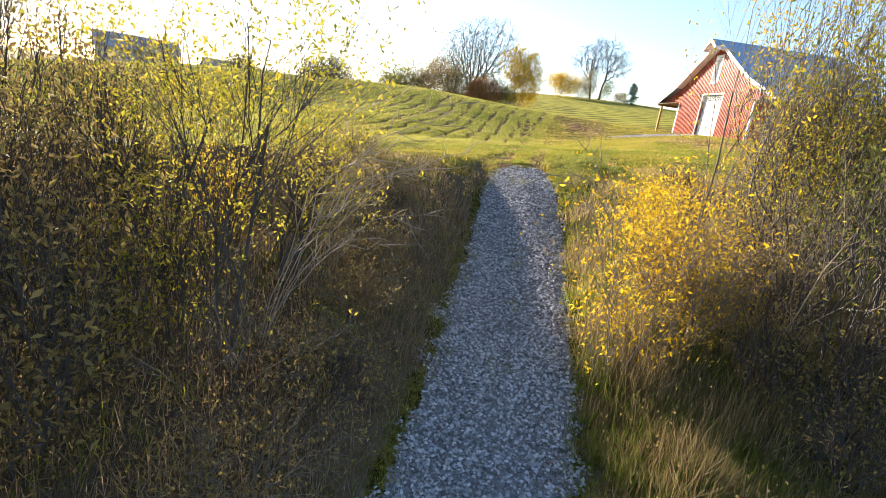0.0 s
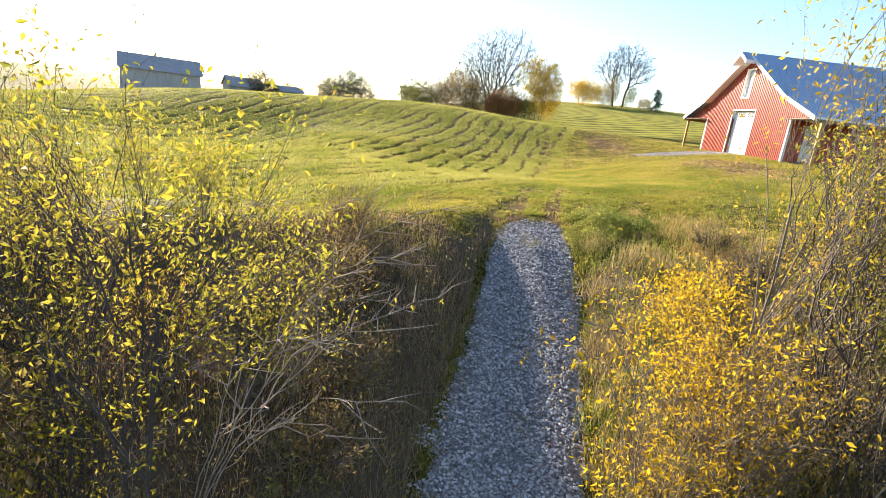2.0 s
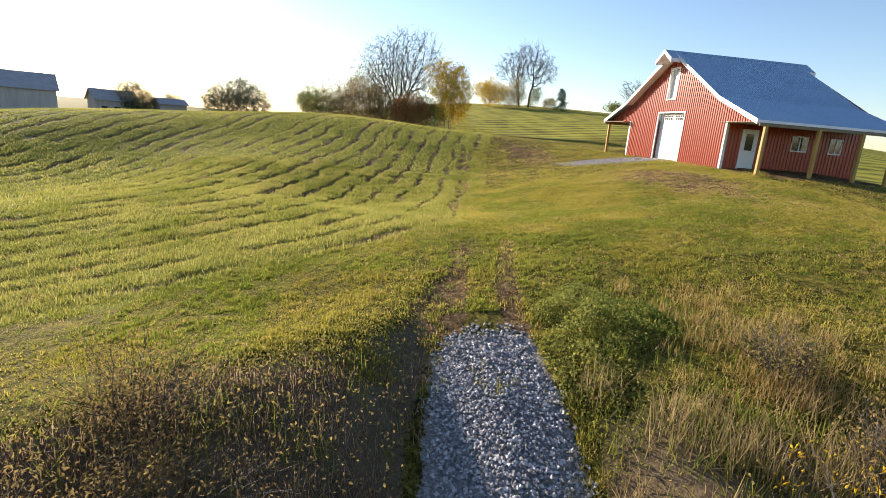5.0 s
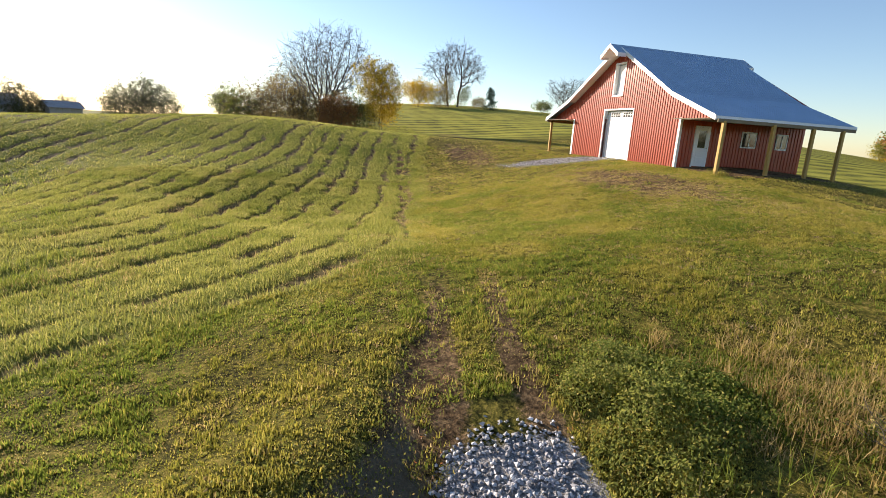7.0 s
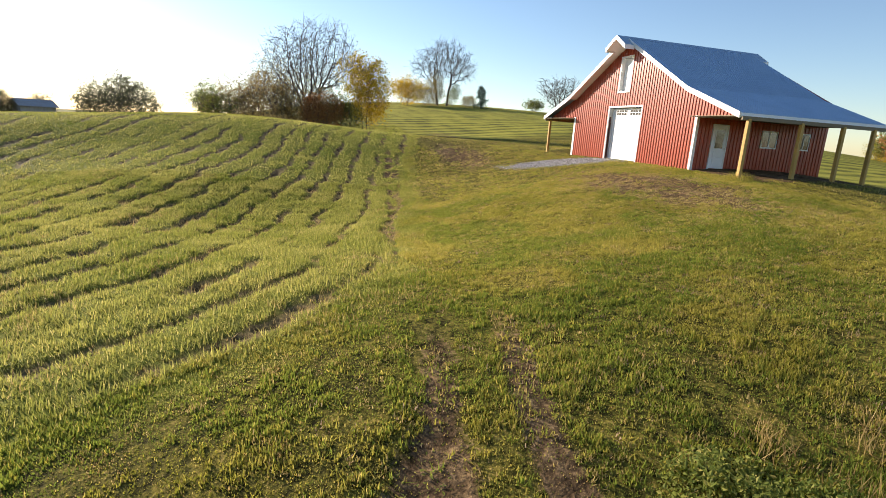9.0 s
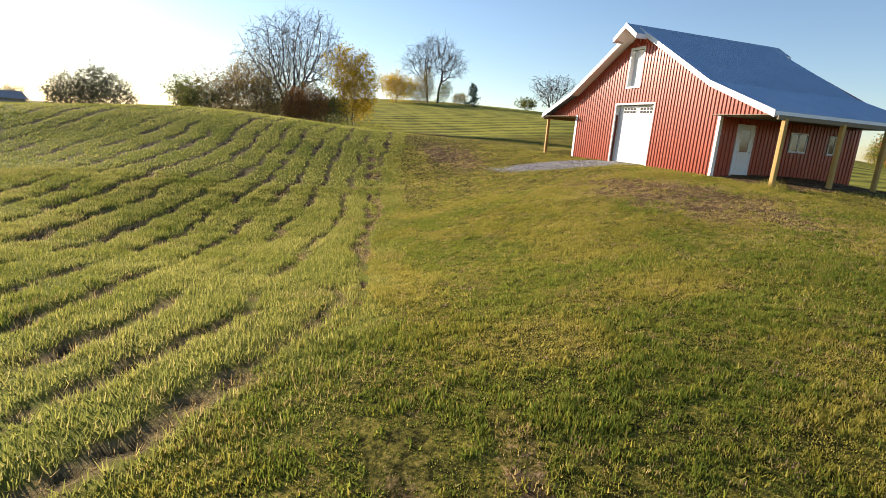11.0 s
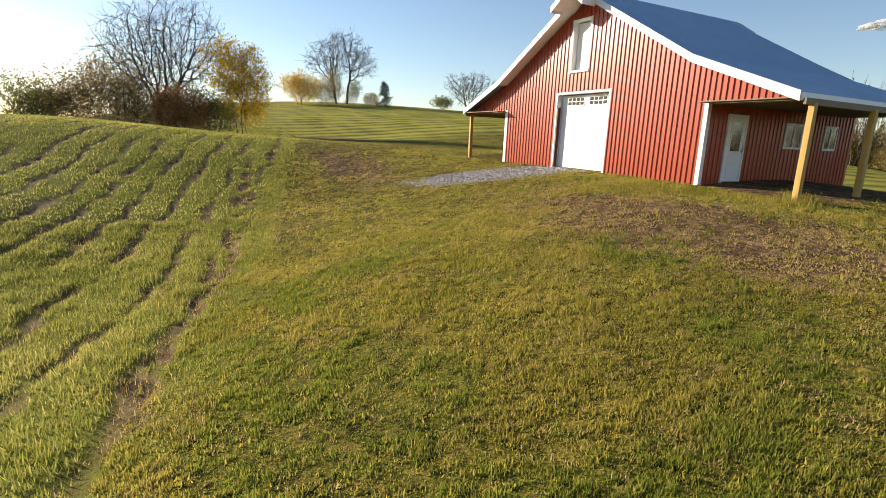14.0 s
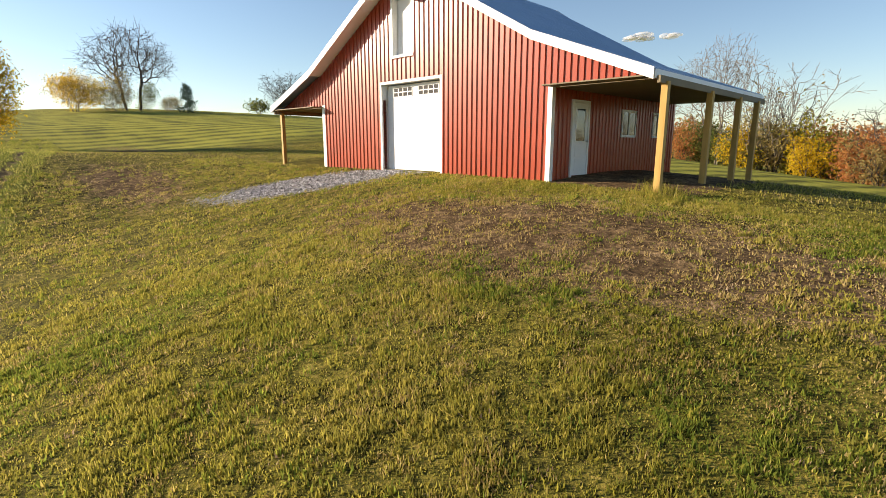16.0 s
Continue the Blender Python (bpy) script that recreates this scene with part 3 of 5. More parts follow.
# the large sliding-panel overhead door, set back in its frame
def white_door(name, x0, x1, z0, z1, back, sections):
    leaf = part(name, boxes((x0 + 0.03, x1 - 0.03, back, back + 0.05, z0, z1 - 0.03)), DOOR_WHITE, barn, "plain white door set back in its frame")
    for i in range(sections):
        a, b = z0 + (z1 - z0 - 0.03) * i / sections, z0 + (z1 - z0 - 0.03) * (i + 1) / sections
        part("door_section", boxes((x0 + 0.04, x1 - 0.04, back - 0.012, back - 0.001, a + 0.006, b - 0.006), bevel=0.004), DOOR_WHITE, leaf)
    for jx in ((x0 - 0.09, x0), (x1, x1 + 0.09)):
        part("door_jamb", boxes((*jx, -0.06, back + 0.04, z0 - 0.1, z1), bevel=0.005), WHITE, barn)
    part("door_head", boxes((x0 - 0.09, x1 + 0.09, -0.062, back + 0.04, z1, z1 + 0.09), bevel=0.005), WHITE, barn)
    return leaf


big_door = white_door("overhead_door", D0, D1, -0.04, DTOP, 0.2, 4)
for x0 in (-0.42, 0.83):
    lite = part("door_window", boxes((x0, x0 + 0.95, 0.178, 0.187, 2.46, 2.76)), DARK, big_door, "small dark window in the door")
    for i in range(5):
        x = x0 + 0.95 * i / 4
        part("muntin", boxes((x - 0.014, x + 0.014, 0.17, 0.177, 2.45, 2.77)), WHITE, big_door)
    for z in (2.46, 2.61, 2.76):
        part("muntin", boxes((x0 - 0.014, x0 + 0.964, 0.169, 0.1765, z - 0.014, z + 0.014)), WHITE, big_door)
white_door("loft_door", F0, F1, FLOW, FTOP, 0.16, 1)
part("loft_sill", boxes((F0 - 0.09, F1 + 0.09, -0.08, 0.16, FLOW - 0.09, FLOW), bevel=0.006), WHITE, barn)

# porch door and windows of the east wall
EX = XE + 0.03
porch_door = part("porch_door", boxes((EX - 0.02, EX + 0.025, 1.0, 1.8, 0.0, 1.98), bevel=0.004), DOOR_WHITE, barn, "white porch door with a tall glazed panel")
part("door_glass", boxes((EX + 0.02, EX + 0.031, 1.17, 1.63, 0.95, 1.82)), GLASS, porch_door)
for y0, y1, z0, z1 in ((1.13, 1.17, 0.91, 1.86), (1.63, 1.67, 0.91, 1.86), (1.17, 1.63, 0.91, 0.95), (1.17, 1.63, 1.82, 1.86)):
    part("glass_frame", boxes((EX + 0.02, EX + 0.042, y0, y1, z0, z1), bevel=0.004), WHITE, porch_door)
for z0, z1 in ((0.12, 0.46), (0.52, 0.84)):
    part("door_panel", boxes((EX + 0.02, EX + 0.034, 1.15, 1.65, z0, z1), bevel=0.01), DOOR_WHITE, porch_door)
bm = bmesh.new()
bmesh.ops.create_uvsphere(bm, u_segments=12, v_segments=8, radius=0.035, matrix=Matrix.Translation((EX + 0.08, 1.73, 0.95)))
bmesh.ops.create_cone(bm, segments=10, radius1=0.015, radius2=0.015, depth=0.06, matrix=Matrix.Translation((EX + 0.045, 1.73, 0.95)) @ Matrix.Rotation(radians(90), 4, "Y"))
part("door_knob", bm, STEEL, porch_door)
for y0, y1, z0, z1 in ((0.93, 1.0, -0.1, 2.06), (1.8, 1.87, -0.1, 2.06), (1.0, 1.8, 1.985, 2.06)):
    part("door_frame", boxes((EX - 0.03, EX + 0.05, y0, y1, z0, z1), bevel=0.005), WHITE, barn)
for y0, y1 in ((3.95, 4.95), (6.29, 7.09)):
    win = part("window", boxes((EX - 0.03, EX - 0.012, y0, y1, 1.1, 1.91)), DARK, barn, "white sliding window under the porch")
    mid = (y0 + y1) / 2
    for a, b, x in ((y0 + 0.05, mid, 0.0), (mid, y1 - 0.05, 0.01)):
        part("pane", boxes((EX + x, EX + x + 0.005, a, b, 1.15, 1.86)), GLASS, win)
    for a, b, c, d in ((y0, y0 + 0.06, 1.08, 1.93), (y1 - 0.06, y1, 1.08, 1.93), (y0 + 0.06, y1 - 0.06, 1.08, 1.15), (y0 + 0.06, y1 - 0.06, 1.86, 1.93), (mid - 0.03, mid + 0.03, 1.15, 1.86)):
        part("frame", boxes((EX - 0.012, EX + 0.03, a, b, c, d), bevel=0.004), WHITE, win)


# ---- trees and shrubs ----
def grow(rng, height, stems=1, lean=0.15, first=0.3, fork=4, levels=4, spread=0.75, radius=0.16, droop=0.0, shrink=0.66):
    """Tapered limbs as (start, end, r0, r1, level), with the tips of the twigs."""
    out, tips = [], []

    def limb(p, way, length, r, level):
        pieces = 4 if level < 2 else 3 if level == 2 else 2
        r_end = r * 0.62
        for i in range(pieces):
            way = (way + Vector(rng.normal(0, 0.13, 3)) + Vector((0, 0, 0.06 - droop * (level > 1)))).normalized()
            q = p + way * (length / pieces)
            a, b = r + (r_end - r) * i / pieces, r + (r_end - r) * (i + 1) / pieces
            out.append((p, q, a, b, level))
            if level < levels and (level > 0 or i / pieces >= first - 0.01):
                for _ in range(fork if level else max(2, fork - 1)):
                    if rng.random() < (0.8 if level else 0.95):
                        turn = rng.uniform(0, 2 * math.pi)
                        side = way.orthogonal().normalized()
                        side = Matrix.Rotation(turn, 3, way) @ side
                        tilt = rng.uniform(0.55, 1.15) * spread
                        limb(p.lerp(q, rng.uniform(0.2, 1.0)), (way * math.cos(tilt) + side * math.sin(tilt)).normalized(), length * shrink * rng.uniform(0.6, 1.05), b * rng.uniform(0.4, 0.62), level + 1)
            p = q
        tips.append((p, level))

    for _ in range(stems):
        limb(Vector((rng.normal(0, 0.12 * (stems > 1)), rng.normal(0, 0.12 * (stems > 1)), -0.15)), Vector((rng.normal(0, lean), rng.normal(0, lean), 1)).normalized(), height * rng.uniform(0.52, 0.62) / (1 if stems == 1 else 1), radius, 0)
    return out, tips


def reach(rng, targets, feet, thin=0.012, wander=0.06, power=0.3):
    """Branches that part again and again on their way from the feet to all the target places; same result as grow()."""
    out, tips = [], []

    def segment(p, q, r0, r1):
        gap = (q - p).length
        mid = p.lerp(q, 0.5) + Vector(rng.normal(0, wander, 3)) * gap + Vector((0, 0, 0.05 * gap))
        r = (r0 + r1) / 2
        level = 0 if r > 0.09 else 1 if r > 0.045 else 2 if r > 0.025 else 3
        out.append((p, mid, r0, r, level))
        out.append((mid, q, r, r1, level))

    def part_ways(p, goals, r):
        if len(goals) == 1:
            end = Vector(goals[0])
            segment(p, end, min(r, thin), thin * 0.75)
            tips.append((end, 3))
            return
        ways = goals - np.array(p)
        ways = ways / (np.linalg.norm(ways, axis=1)[:, None] + 1e-6)
        spine = ways - ways.mean(0)
        pick = spine @ (spine[rng.integers(len(spine))] - spine[rng.integers(len(spine))] + rng.normal(0, 0.05, 3))
        order = np.argsort(pick)
        cut = int(np.clip(round(len(goals) * rng.uniform(0.28, 0.72)), 1, len(goals) - 1))
        for some in (goals[order[:cut]], goals[order[cut:]]):
            middle = Vector(some.mean(0))
            rr = thin * len(some) ** power
            if len(some) == 1:
                part_ways(p, some, r)
                continue
            q = p.lerp(middle, rng.uniform(0.14, 0.34)) + Vector(rng.normal(0, wander, 3)) * (middle - p).length
            segment(p, q, min(r, rr * 1.25), rr)
            part_ways(q, some, rr)

    targets = np.asarray(targets, float)
    feet = [Vector(f) for f in feet]
    turn = np.arctan2(targets[:, 1], targets[:, 0])
    order = np.argsort(turn)
    for foot, some in zip(feet, np.array_split(targets[order], len(feet))):
        fork = foot.lerp(Vector(some.mean(0)), 0.3)
        rr = thin * len(some) ** power
        segment(foot, fork, rr * 1.3, rr)
        part_ways(fork, some, rr)
    return out, tips


def spread_out(rng, targets, feet, step, thin=0.012, power=0.42, twig=0.6, rise=0.1):
    """A tree that grows step by step from its feet towards the nearest of the target places, then sprouts twigs."""
    targets = np.asarray(targets, float)
    nodes, parent = [np.array(f, float) for f in feet], [-1] * len(feet)
    near = np.zeros(len(targets), int)
    gap = np.full(len(targets), 1e9)
    fresh = list(range(len(nodes)))
    for _ in range(160):
        if not fresh or not len(targets):
            break
        d = np.linalg.norm(targets[:, None] - np.array([nodes[i] for i in fresh])[None], axis=2)
        k = d.argmin(1)
        better = d[np.arange(len(targets)), k] < gap
        near[better] = np.array(fresh)[k[better]]
        gap[better] = d[np.arange(len(targets)), k][better]
        left = gap > step * 1.25
        targets, near, gap = targets[left], near[left], gap[left]
        fresh = []
        for i in np.unique(near):
            pull = targets[near == i] - nodes[i]
            way = (pull / (np.linalg.norm(pull, axis=1)[:, None] + 1e-9)).mean(0) + rng.normal(0, 0.17, 3)
            way[2] += rise
            way /= np.linalg.norm(way) + 1e-9
            nodes.append(nodes[i] + way * step)
            parent.append(int(i))
            fresh.append(len(nodes) - 1)
    load = np.zeros(len(nodes))
    kids = np.zeros(len(nodes), int)
    for i in range(len(nodes) - 1, -1, -1):
        load[i] = max(load[i], 1)
        if parent[i] >= 0:
            load[parent[i]] += load[i]
            kids[parent[i]] += 1
    limbs, tips = [], []
    radius = thin * np.maximum(load, 1) ** power
    for i, p in enumerate(parent):
        if p < 0:
            continue
        r = min(radius[p], radius[i] * 1.5)
        level = 0 if r > 0.12 else 1 if r > 0.06 else 2 if r > 0.035 else 3
        limbs.append((Vector(nodes[p]), Vector(nodes[i]), r, radius[i], level))
        if load[i] <= 9:
            way = nodes[i] - nodes[p]
            way = way / (np.linalg.norm(way) + 1e-9)
            for _ in range(3 if kids[i] == 0 else 1):
                w = way + rng.normal(0, 0.55, 3)
                end = nodes[i] + w * twig * rng.uniform(0.5, 1.1)
                limbs.append((Vector(nodes[i]), Vector(end), thin, thin * 0.6, 3))
                tips.append((Vector(end), 3))
    return limbs, tips


def dome(rng, n, wide, low, high, inner=0.45, lumps=0.22):
    """Places that fill an uneven rounded crown between the heights low and high, mostly near its outside."""
    d = rng.normal(0, 1, (n, 3))
    d /= np.linalg.norm(d, axis=1)[:, None]
    bumps = rng.normal(0, 1, (9, 3))
    bumps /= np.linalg.norm(bumps, axis=1)[:, None]
    size = 1 + lumps * (np.maximum(d @ bumps.T - 0.6, 0) * 2.5 * rng.choice([-1, 1], 9)).sum(1)
    d = d * (size * rng.uniform(inner ** 2, 1, n) ** 0.5)[:, None]
    return np.stack([d[:, 0] * wide, d[:, 1] * wide, (low + high) / 2 + d[:, 2] * (high - low) / 2], -1)


def bush(rng, height, wide, stems, n, thin=0.004, low=0.25, inner=0.35, lumps=0.35):
    """A many-stemmed shrub."""
    foot = 0.12 * wide + 0.02
    feet = [(math.cos(a) * foot, math.sin(a) * foot, -0.12) for a in np.linspace(-math.pi, math.pi, stems + 1)[:-1] + math.pi / stems]
    goals = dome(rng, n, wide, height * low, height, inner, lumps)
    goals[:, 2] += rng.normal(0, 0.05 * height, n)
    return reach(rng, goals, feet, thin)


def limbs_mesh(name, limbs, mat, sides=(7, 5, 4, 3, 3, 3)):
    """All limbs of a plant as tapered tubes."""
    p, q = np.array([l[0] for l in limbs], float), np.array([l[1] for l in limbs], float)
    r = np.array([l[2:4] for l in limbs], float)
    level = np.array([l[4] for l in limbs])
    way = q - p
    way /= np.linalg.norm(way, axis=1)[:, None] + 1e-9
    u = np.cross(way, np.where(np.abs(way[:, 2:]) > 0.9, [[1.0, 0, 0]], [[0, 0, 1.0]]))
    u /= np.linalg.norm(u, axis=1)[:, None] + 1e-9
    v = np.cross(way, u)
    verts, tris, start = [], [], 0
    for lv in sorted(set(level.tolist())):
        m = level == lv
        k = sides[lv]
        a = 2 * np.pi * np.arange(k) / k
        ring = u[m][:, None] * np.cos(a)[None, :, None] + v[m][:, None] * np.sin(a)[None, :, None]
        both = np.concatenate([p[m][:, None] + ring * r[m][:, :1, None], q[m][:, None] + ring * r[m][:, 1:, None]], 1)
        i, j = np.arange(k), (np.arange(k) + 1) % k
        f = np.concatenate([np.stack([i, j, k + j], -1), np.stack([i, k + j, k + i], -1)])
        n = int(m.sum())
        tris.append((start + np.arange(n)[:, None, None] * 2 * k + f[None]).reshape(-1, 3))
        verts.append(both.reshape(-1, 3))
        start += n * 2 * k
    return mesh_of(name, np.concatenate(verts), np.concatenate(tris), mat, True)


def leaves_mesh(name, places, size, mat, rng, per=6, scatter=0.25, length=1.6):
    """Small folded leaves in loose bunches round the given places."""
    places = np.repeat(np.asarray(places, float).reshape(-1, 3), per, 0)
    n = len(places)
    places = places + rng.normal(0, scatter, (n, 3))
    ax = rng.normal(0, 1, (n, 3))
    ax[:, 2] -= 0.5
    ax /= np.linalg.norm(ax, axis=1)[:, None]
    side = np.cross(ax, rng.normal(0, 1, (n, 3)))
    side /= np.linalg.norm(side, axis=1)[:, None] + 1e-6
    up = np.cross(side, ax)
    s = (size * rng.uniform(0.6, 1.35, n))[:, None]
    v = np.stack([places, places + ax * s * length * 0.45 + side * s * 0.34 + up * s * 0.16, places + ax * s * length, places + ax * s * length * 0.45 - side * s * 0.34 + up * s * 0.16], 1)
    base = np.arange(n)[:, None] * 4
    tris = np.concatenate([base + [0, 1, 2], base + [0, 2, 3]], 1).reshape(-1, 3)
    return mesh_of(name, v.reshape(-1, 3), tris, mat)


def set_plant(name, x, y, label, category, made, bark, leaf=None, per=4, size=0.07, scatter=0.3, keep=1.0, seed=0, group="", sink=0.0, min_level=2):
    """A plant at x, y on the ground: wood as one part, foliage as another."""
    limbs, tips = made
    rng = np.random.default_rng(seed + 77)
    root = thing(name, (x, y, float(surface(x, y)) - sink), label, category, group)
    part("trunk" if category == "tree" else "wood", limbs_mesh("wood", limbs, bark), bark, root)
    if leaf:
        spots = np.array([tuple(p) for p, level in tips if level >= min_level and rng.random() < keep])
        part("crown" if category == "tree" else "foliage", leaves_mesh("leaves", spots, size, leaf, rng, per, scatter), leaf, root)
    return root


def rng_of(seed):
    return np.random.default_rng(seed)


# far trees on the hills
fan = rng_of(1)
set_plant("bare_tree", -47.8, -15, "large bare many-stemmed tree over a thicket", "tree", spread_out(fan, dome(fan, 2600, 6.4, 2.8, 12.9, 0.1, 0.22), [(math.cos(k) * 0.7, math.sin(k) * 0.7, -0.2) for k in (-2.6, -1.3, 0.0, 1.3, 2.6)], 0.42, 0.017, 0.46, 0.85), BARK, SHADE_LEAF, 1, 0.14, 0.2, 0.15, 1)
fan = rng_of(2)
set_plant("bare_tree", -92.7, 16.9, "tall bare double-trunked tree on the hilltop", "tree", spread_out(fan, dome(fan, 1100, 8.2, 4.6, 15.0, 0.1, 0.2), [(-0.1, -1.0, -0.2), (0.1, 1.0, -0.2)], 0.6, 0.026, 0.46, 1.2), BARK)
fan = rng_of(3)
set_plant("autumn_tree", -43.1, -8, "small tree with golden-brown autumn leaves", "tree", spread_out(fan, dome(fan, 1000, 3.1, 0.5, 8.9, 0.2, 0.35), [(0.4, 0, -0.1), (-0.3, 0.4, -0.1), (-0.3, -0.4, -0.1)], 0.3, 0.012, 0.34, 0.4), BARK, ORANGE, 9, 0.16, 0.3, 1, 3)
fan = rng_of(4)
set_plant("autumn_tree", -90.9, 7.9, "golden-yellow autumn tree on the hilltop", "tree", spread_out(fan, dome(fan, 700, 3.8, 0.0, 6.8, 0.2, 0.45), [(0.3, 0, -0.1), (-0.2, 0.3, -0.1), (-0.2, -0.3, -0.1)], 0.34, 0.015, 0.34, 0.5), BARK, GOLD, 8, 0.18, 0.35, 1, 4)
fan = rng_of(5)
set_plant("bare_tree", -81.5, 41.2, "small bare tree beyond the barn", "tree", spread_out(fan, dome(fan, 900, 4.2, 1.8, 7.6, 0.1, 0.4), [(0, -0.4, -0.1), (0, 0.4, -0.1)], 0.34, 0.02, 0.42, 0.6), BARK)
set_plant("shrub", -81.3, 35.1, "low grey-green shrub on the hilltop", "shrub", bush(rng_of(51), 2.6, 2.2, 5, 200, 0.014), BARK, GREEN, 5, 0.22, 0.3, 1, 51)
for i, (x, y, hgt, wide, leaf, per, name) in enumerate(((-47, -24.2, 4.6, 2.6, SHADE_LEAF, 4, "faded brown"), (-47.8, -21.5, 5.8, 2.8, SHADE_LEAF, 3, "faded brown"), (-45, -18.6, 4.4, 2.6, SHADE_LEAF, 4, "faded brown"), (-41.8, -14.2, 3.6, 2.1, RUST, 7, "rust-red"),
                                                   (-45, -13.5, 3.6, 2.2, BROWN, 4, "brown"), (-43.5, -10.8, 3.4, 1.9, GREEN, 3, "dull green"), (-46, -26.6, 3.4, 2.0, GREEN, 3, "dull green"), (-51, -18.4, 6.4, 2.6, BROWN, 1, "half-bare brown"),
                                                   (-90.5, 14.0, 5.0, 2.4, BROWN, 3, "brown"), (-92, 19.2, 4.6, 2.0, GREEN, 3, "dull green"), (-91, 22.5, 2.4, 1.8, BROWN, 3, "brown"))):
    set_plant("thicket_shrub", x, y, name + " autumn shrub in a hillside thicket", "shrub", spread_out(rng_of(20 + i), dome(rng_of(420 + i), 800, wide, 0.1, hgt * 1.22, 0.1, 0.5), [(math.cos(k) * 0.5, math.sin(k) * 0.5, -0.2) for k in (-2, -1, 0, 1, 2, 3)], 0.25, 0.012, 0.3, 0.4), BARK, leaf, per + 1, 0.15, 0.22, 0.9, 20 + i, "thicket round the bare tree", 0.25)
for i, (x, y, hgt, wide) in enumerate(((-73.9, -43.7, 8.8, 3.3), (-72.9, -47.7, 7.4, 2.8), (-112, -71.5, 9.8, 3.4), (-77.3, -63.3, 8.2, 2.4), (-100.8, -35.3, 6.2, 2.4))):
    set_plant("bushy_tree", x, y, "half-bare round tree behind the hilltop", "tree", spread_out(rng_of(40 + i), dome(rng_of(440 + i), 900, wide, 0.6, hgt * 0.86, 0.1, 0.45), [(0, -0.5, -0.2), (0, 0.5, -0.2)], 0.36, 0.021, 0.42, 0.6), BARK, DUSK, 8, 0.18, 0.32, 0.95, 40 + i)


def conifer(x, y, hgt, seed):
    """A small evergreen: a straight trunk with drooping whorls of needled boughs."""
    rng, limbs, spots = rng_of(seed), [], []
    limbs.append((Vector((0, 0, -0.2)), Vector((0, 0, hgt)), 0.1, 0.02, 0))
    for k in range(int(hgt * 9)):
        z = hgt * (0.08 + 0.9 * k / (hgt * 9))
        a, r = rng.uniform(0, 6.28), (hgt - z) * 0.5 * rng.uniform(0.6, 1.15) + 0.15
        tip = Vector((math.cos(a) * r, math.sin(a) * r, z - r * 0.15))
        limbs.append((Vector((0, 0, z)), tip, 0.025, 0.008, 2))
        spots += [tuple(Vector((0, 0, z)).lerp(tip, f)) for f in (0.35, 0.6, 0.8, 1.0)]
    root = thing("evergreen_tree", (x, y, float(surface(x, y))), "small dark evergreen tree on the hilltop", "tree")
    part("trunk", limbs_mesh("wood", limbs, BARK), BARK, root)
    part("crown", leaves_mesh("needles", spots, 0.16, NEEDLE, rng, 10, 0.18, 2.2), NEEDLE, root)


conifer(-81.4, 22.2, 4.8, 60)

# trees and scrub beyond the meadow, behind the barn
kinds = []
for i, (hgt, wide, leaf, word, per, keep) in enumerate(((3.6, 2.0, LIME, "yellow-green", 5, 1), (4.2, 2.0, BROWN, "brown", 5, 0.9), (3.2, 1.8, GOLD, "golden", 5, 0.9), (3.8, 2.0, GREEN, "dull green", 6, 1), (3.0, 1.8, RUST, "russet", 5, 0.9), (6.2, 2.4, BROWN, "half-bare grey-brown", 1, 0.3))):
    kinds.append(set_plant("hedgerow_tree", -34 + 3 * i, 74 - 1.5 * i, word + " autumn tree at the meadow's edge", "tree", bush(rng_of(70 + i), hgt, wide, 5, 130 if i < 5 else 300, 0.018, 0.05, 0.25, 0.5), BARK, leaf, per * 5, 0.16, 0.3, keep, 70 + i, "hedgerow behind the barn"))
hr = rng_of(90)
for i in range(58):
    x = -33 + i * 1.55 + hr.normal(0, 0.6)
    y = 60 - 0.5 * (x + 9.6) + hr.uniform(-1, 6)
    s = hr.uniform(1.05, 1.75)
    copy_thing(kinds[int(hr.choice([0, 0, 1, 1, 1, 2, 3, 4, 5]))], Matrix.Translation((x, y, float(surface(x, y)) - 0.1)) @ Matrix.Rotation(hr.uniform(0, 6.28), 4, "Z") @ Matrix.Diagonal((s, s, s * hr.uniform(0.85, 1.2), 1)))
set_plant("bare_tree", -8.1, 59.5, "tall pale bare tree with upright branches", "tree", spread_out(rng_of(95), dome(rng_of(495), 1400, 5.0, 4.5, 16.0, 0.1, 0.35), [(-0.5, 0, -0.2), (0.5, 0, -0.2), (0, 0.6, -0.2)], 0.42, 0.016, 0.42, 0.9, 0.35), TWIG)
set_plant("bare_tree", -2.3, 57, "crooked bare tree with long spreading limbs", "tree", spread_out(rng_of(96), dome(rng_of(496), 500, 5.2, 3.0, 12.0, 0.1, 0.5), [(0, 0, -0.2), (0.9, 0, -0.2)], 0.55, 0.022, 0.38, 0.9), TWIG)
set_plant("bare_tree", 9.5, 51.5, "small grey bare tree in the hedgerow", "tree", spread_out(rng_of(97), dome(rng_of(497), 380, 3.4, 1.8, 7.6, 0.1, 0.4), [(0, 0, -0.2), (0.5, 0, -0.2)], 0.42, 0.018, 0.36, 0.7), BARK)


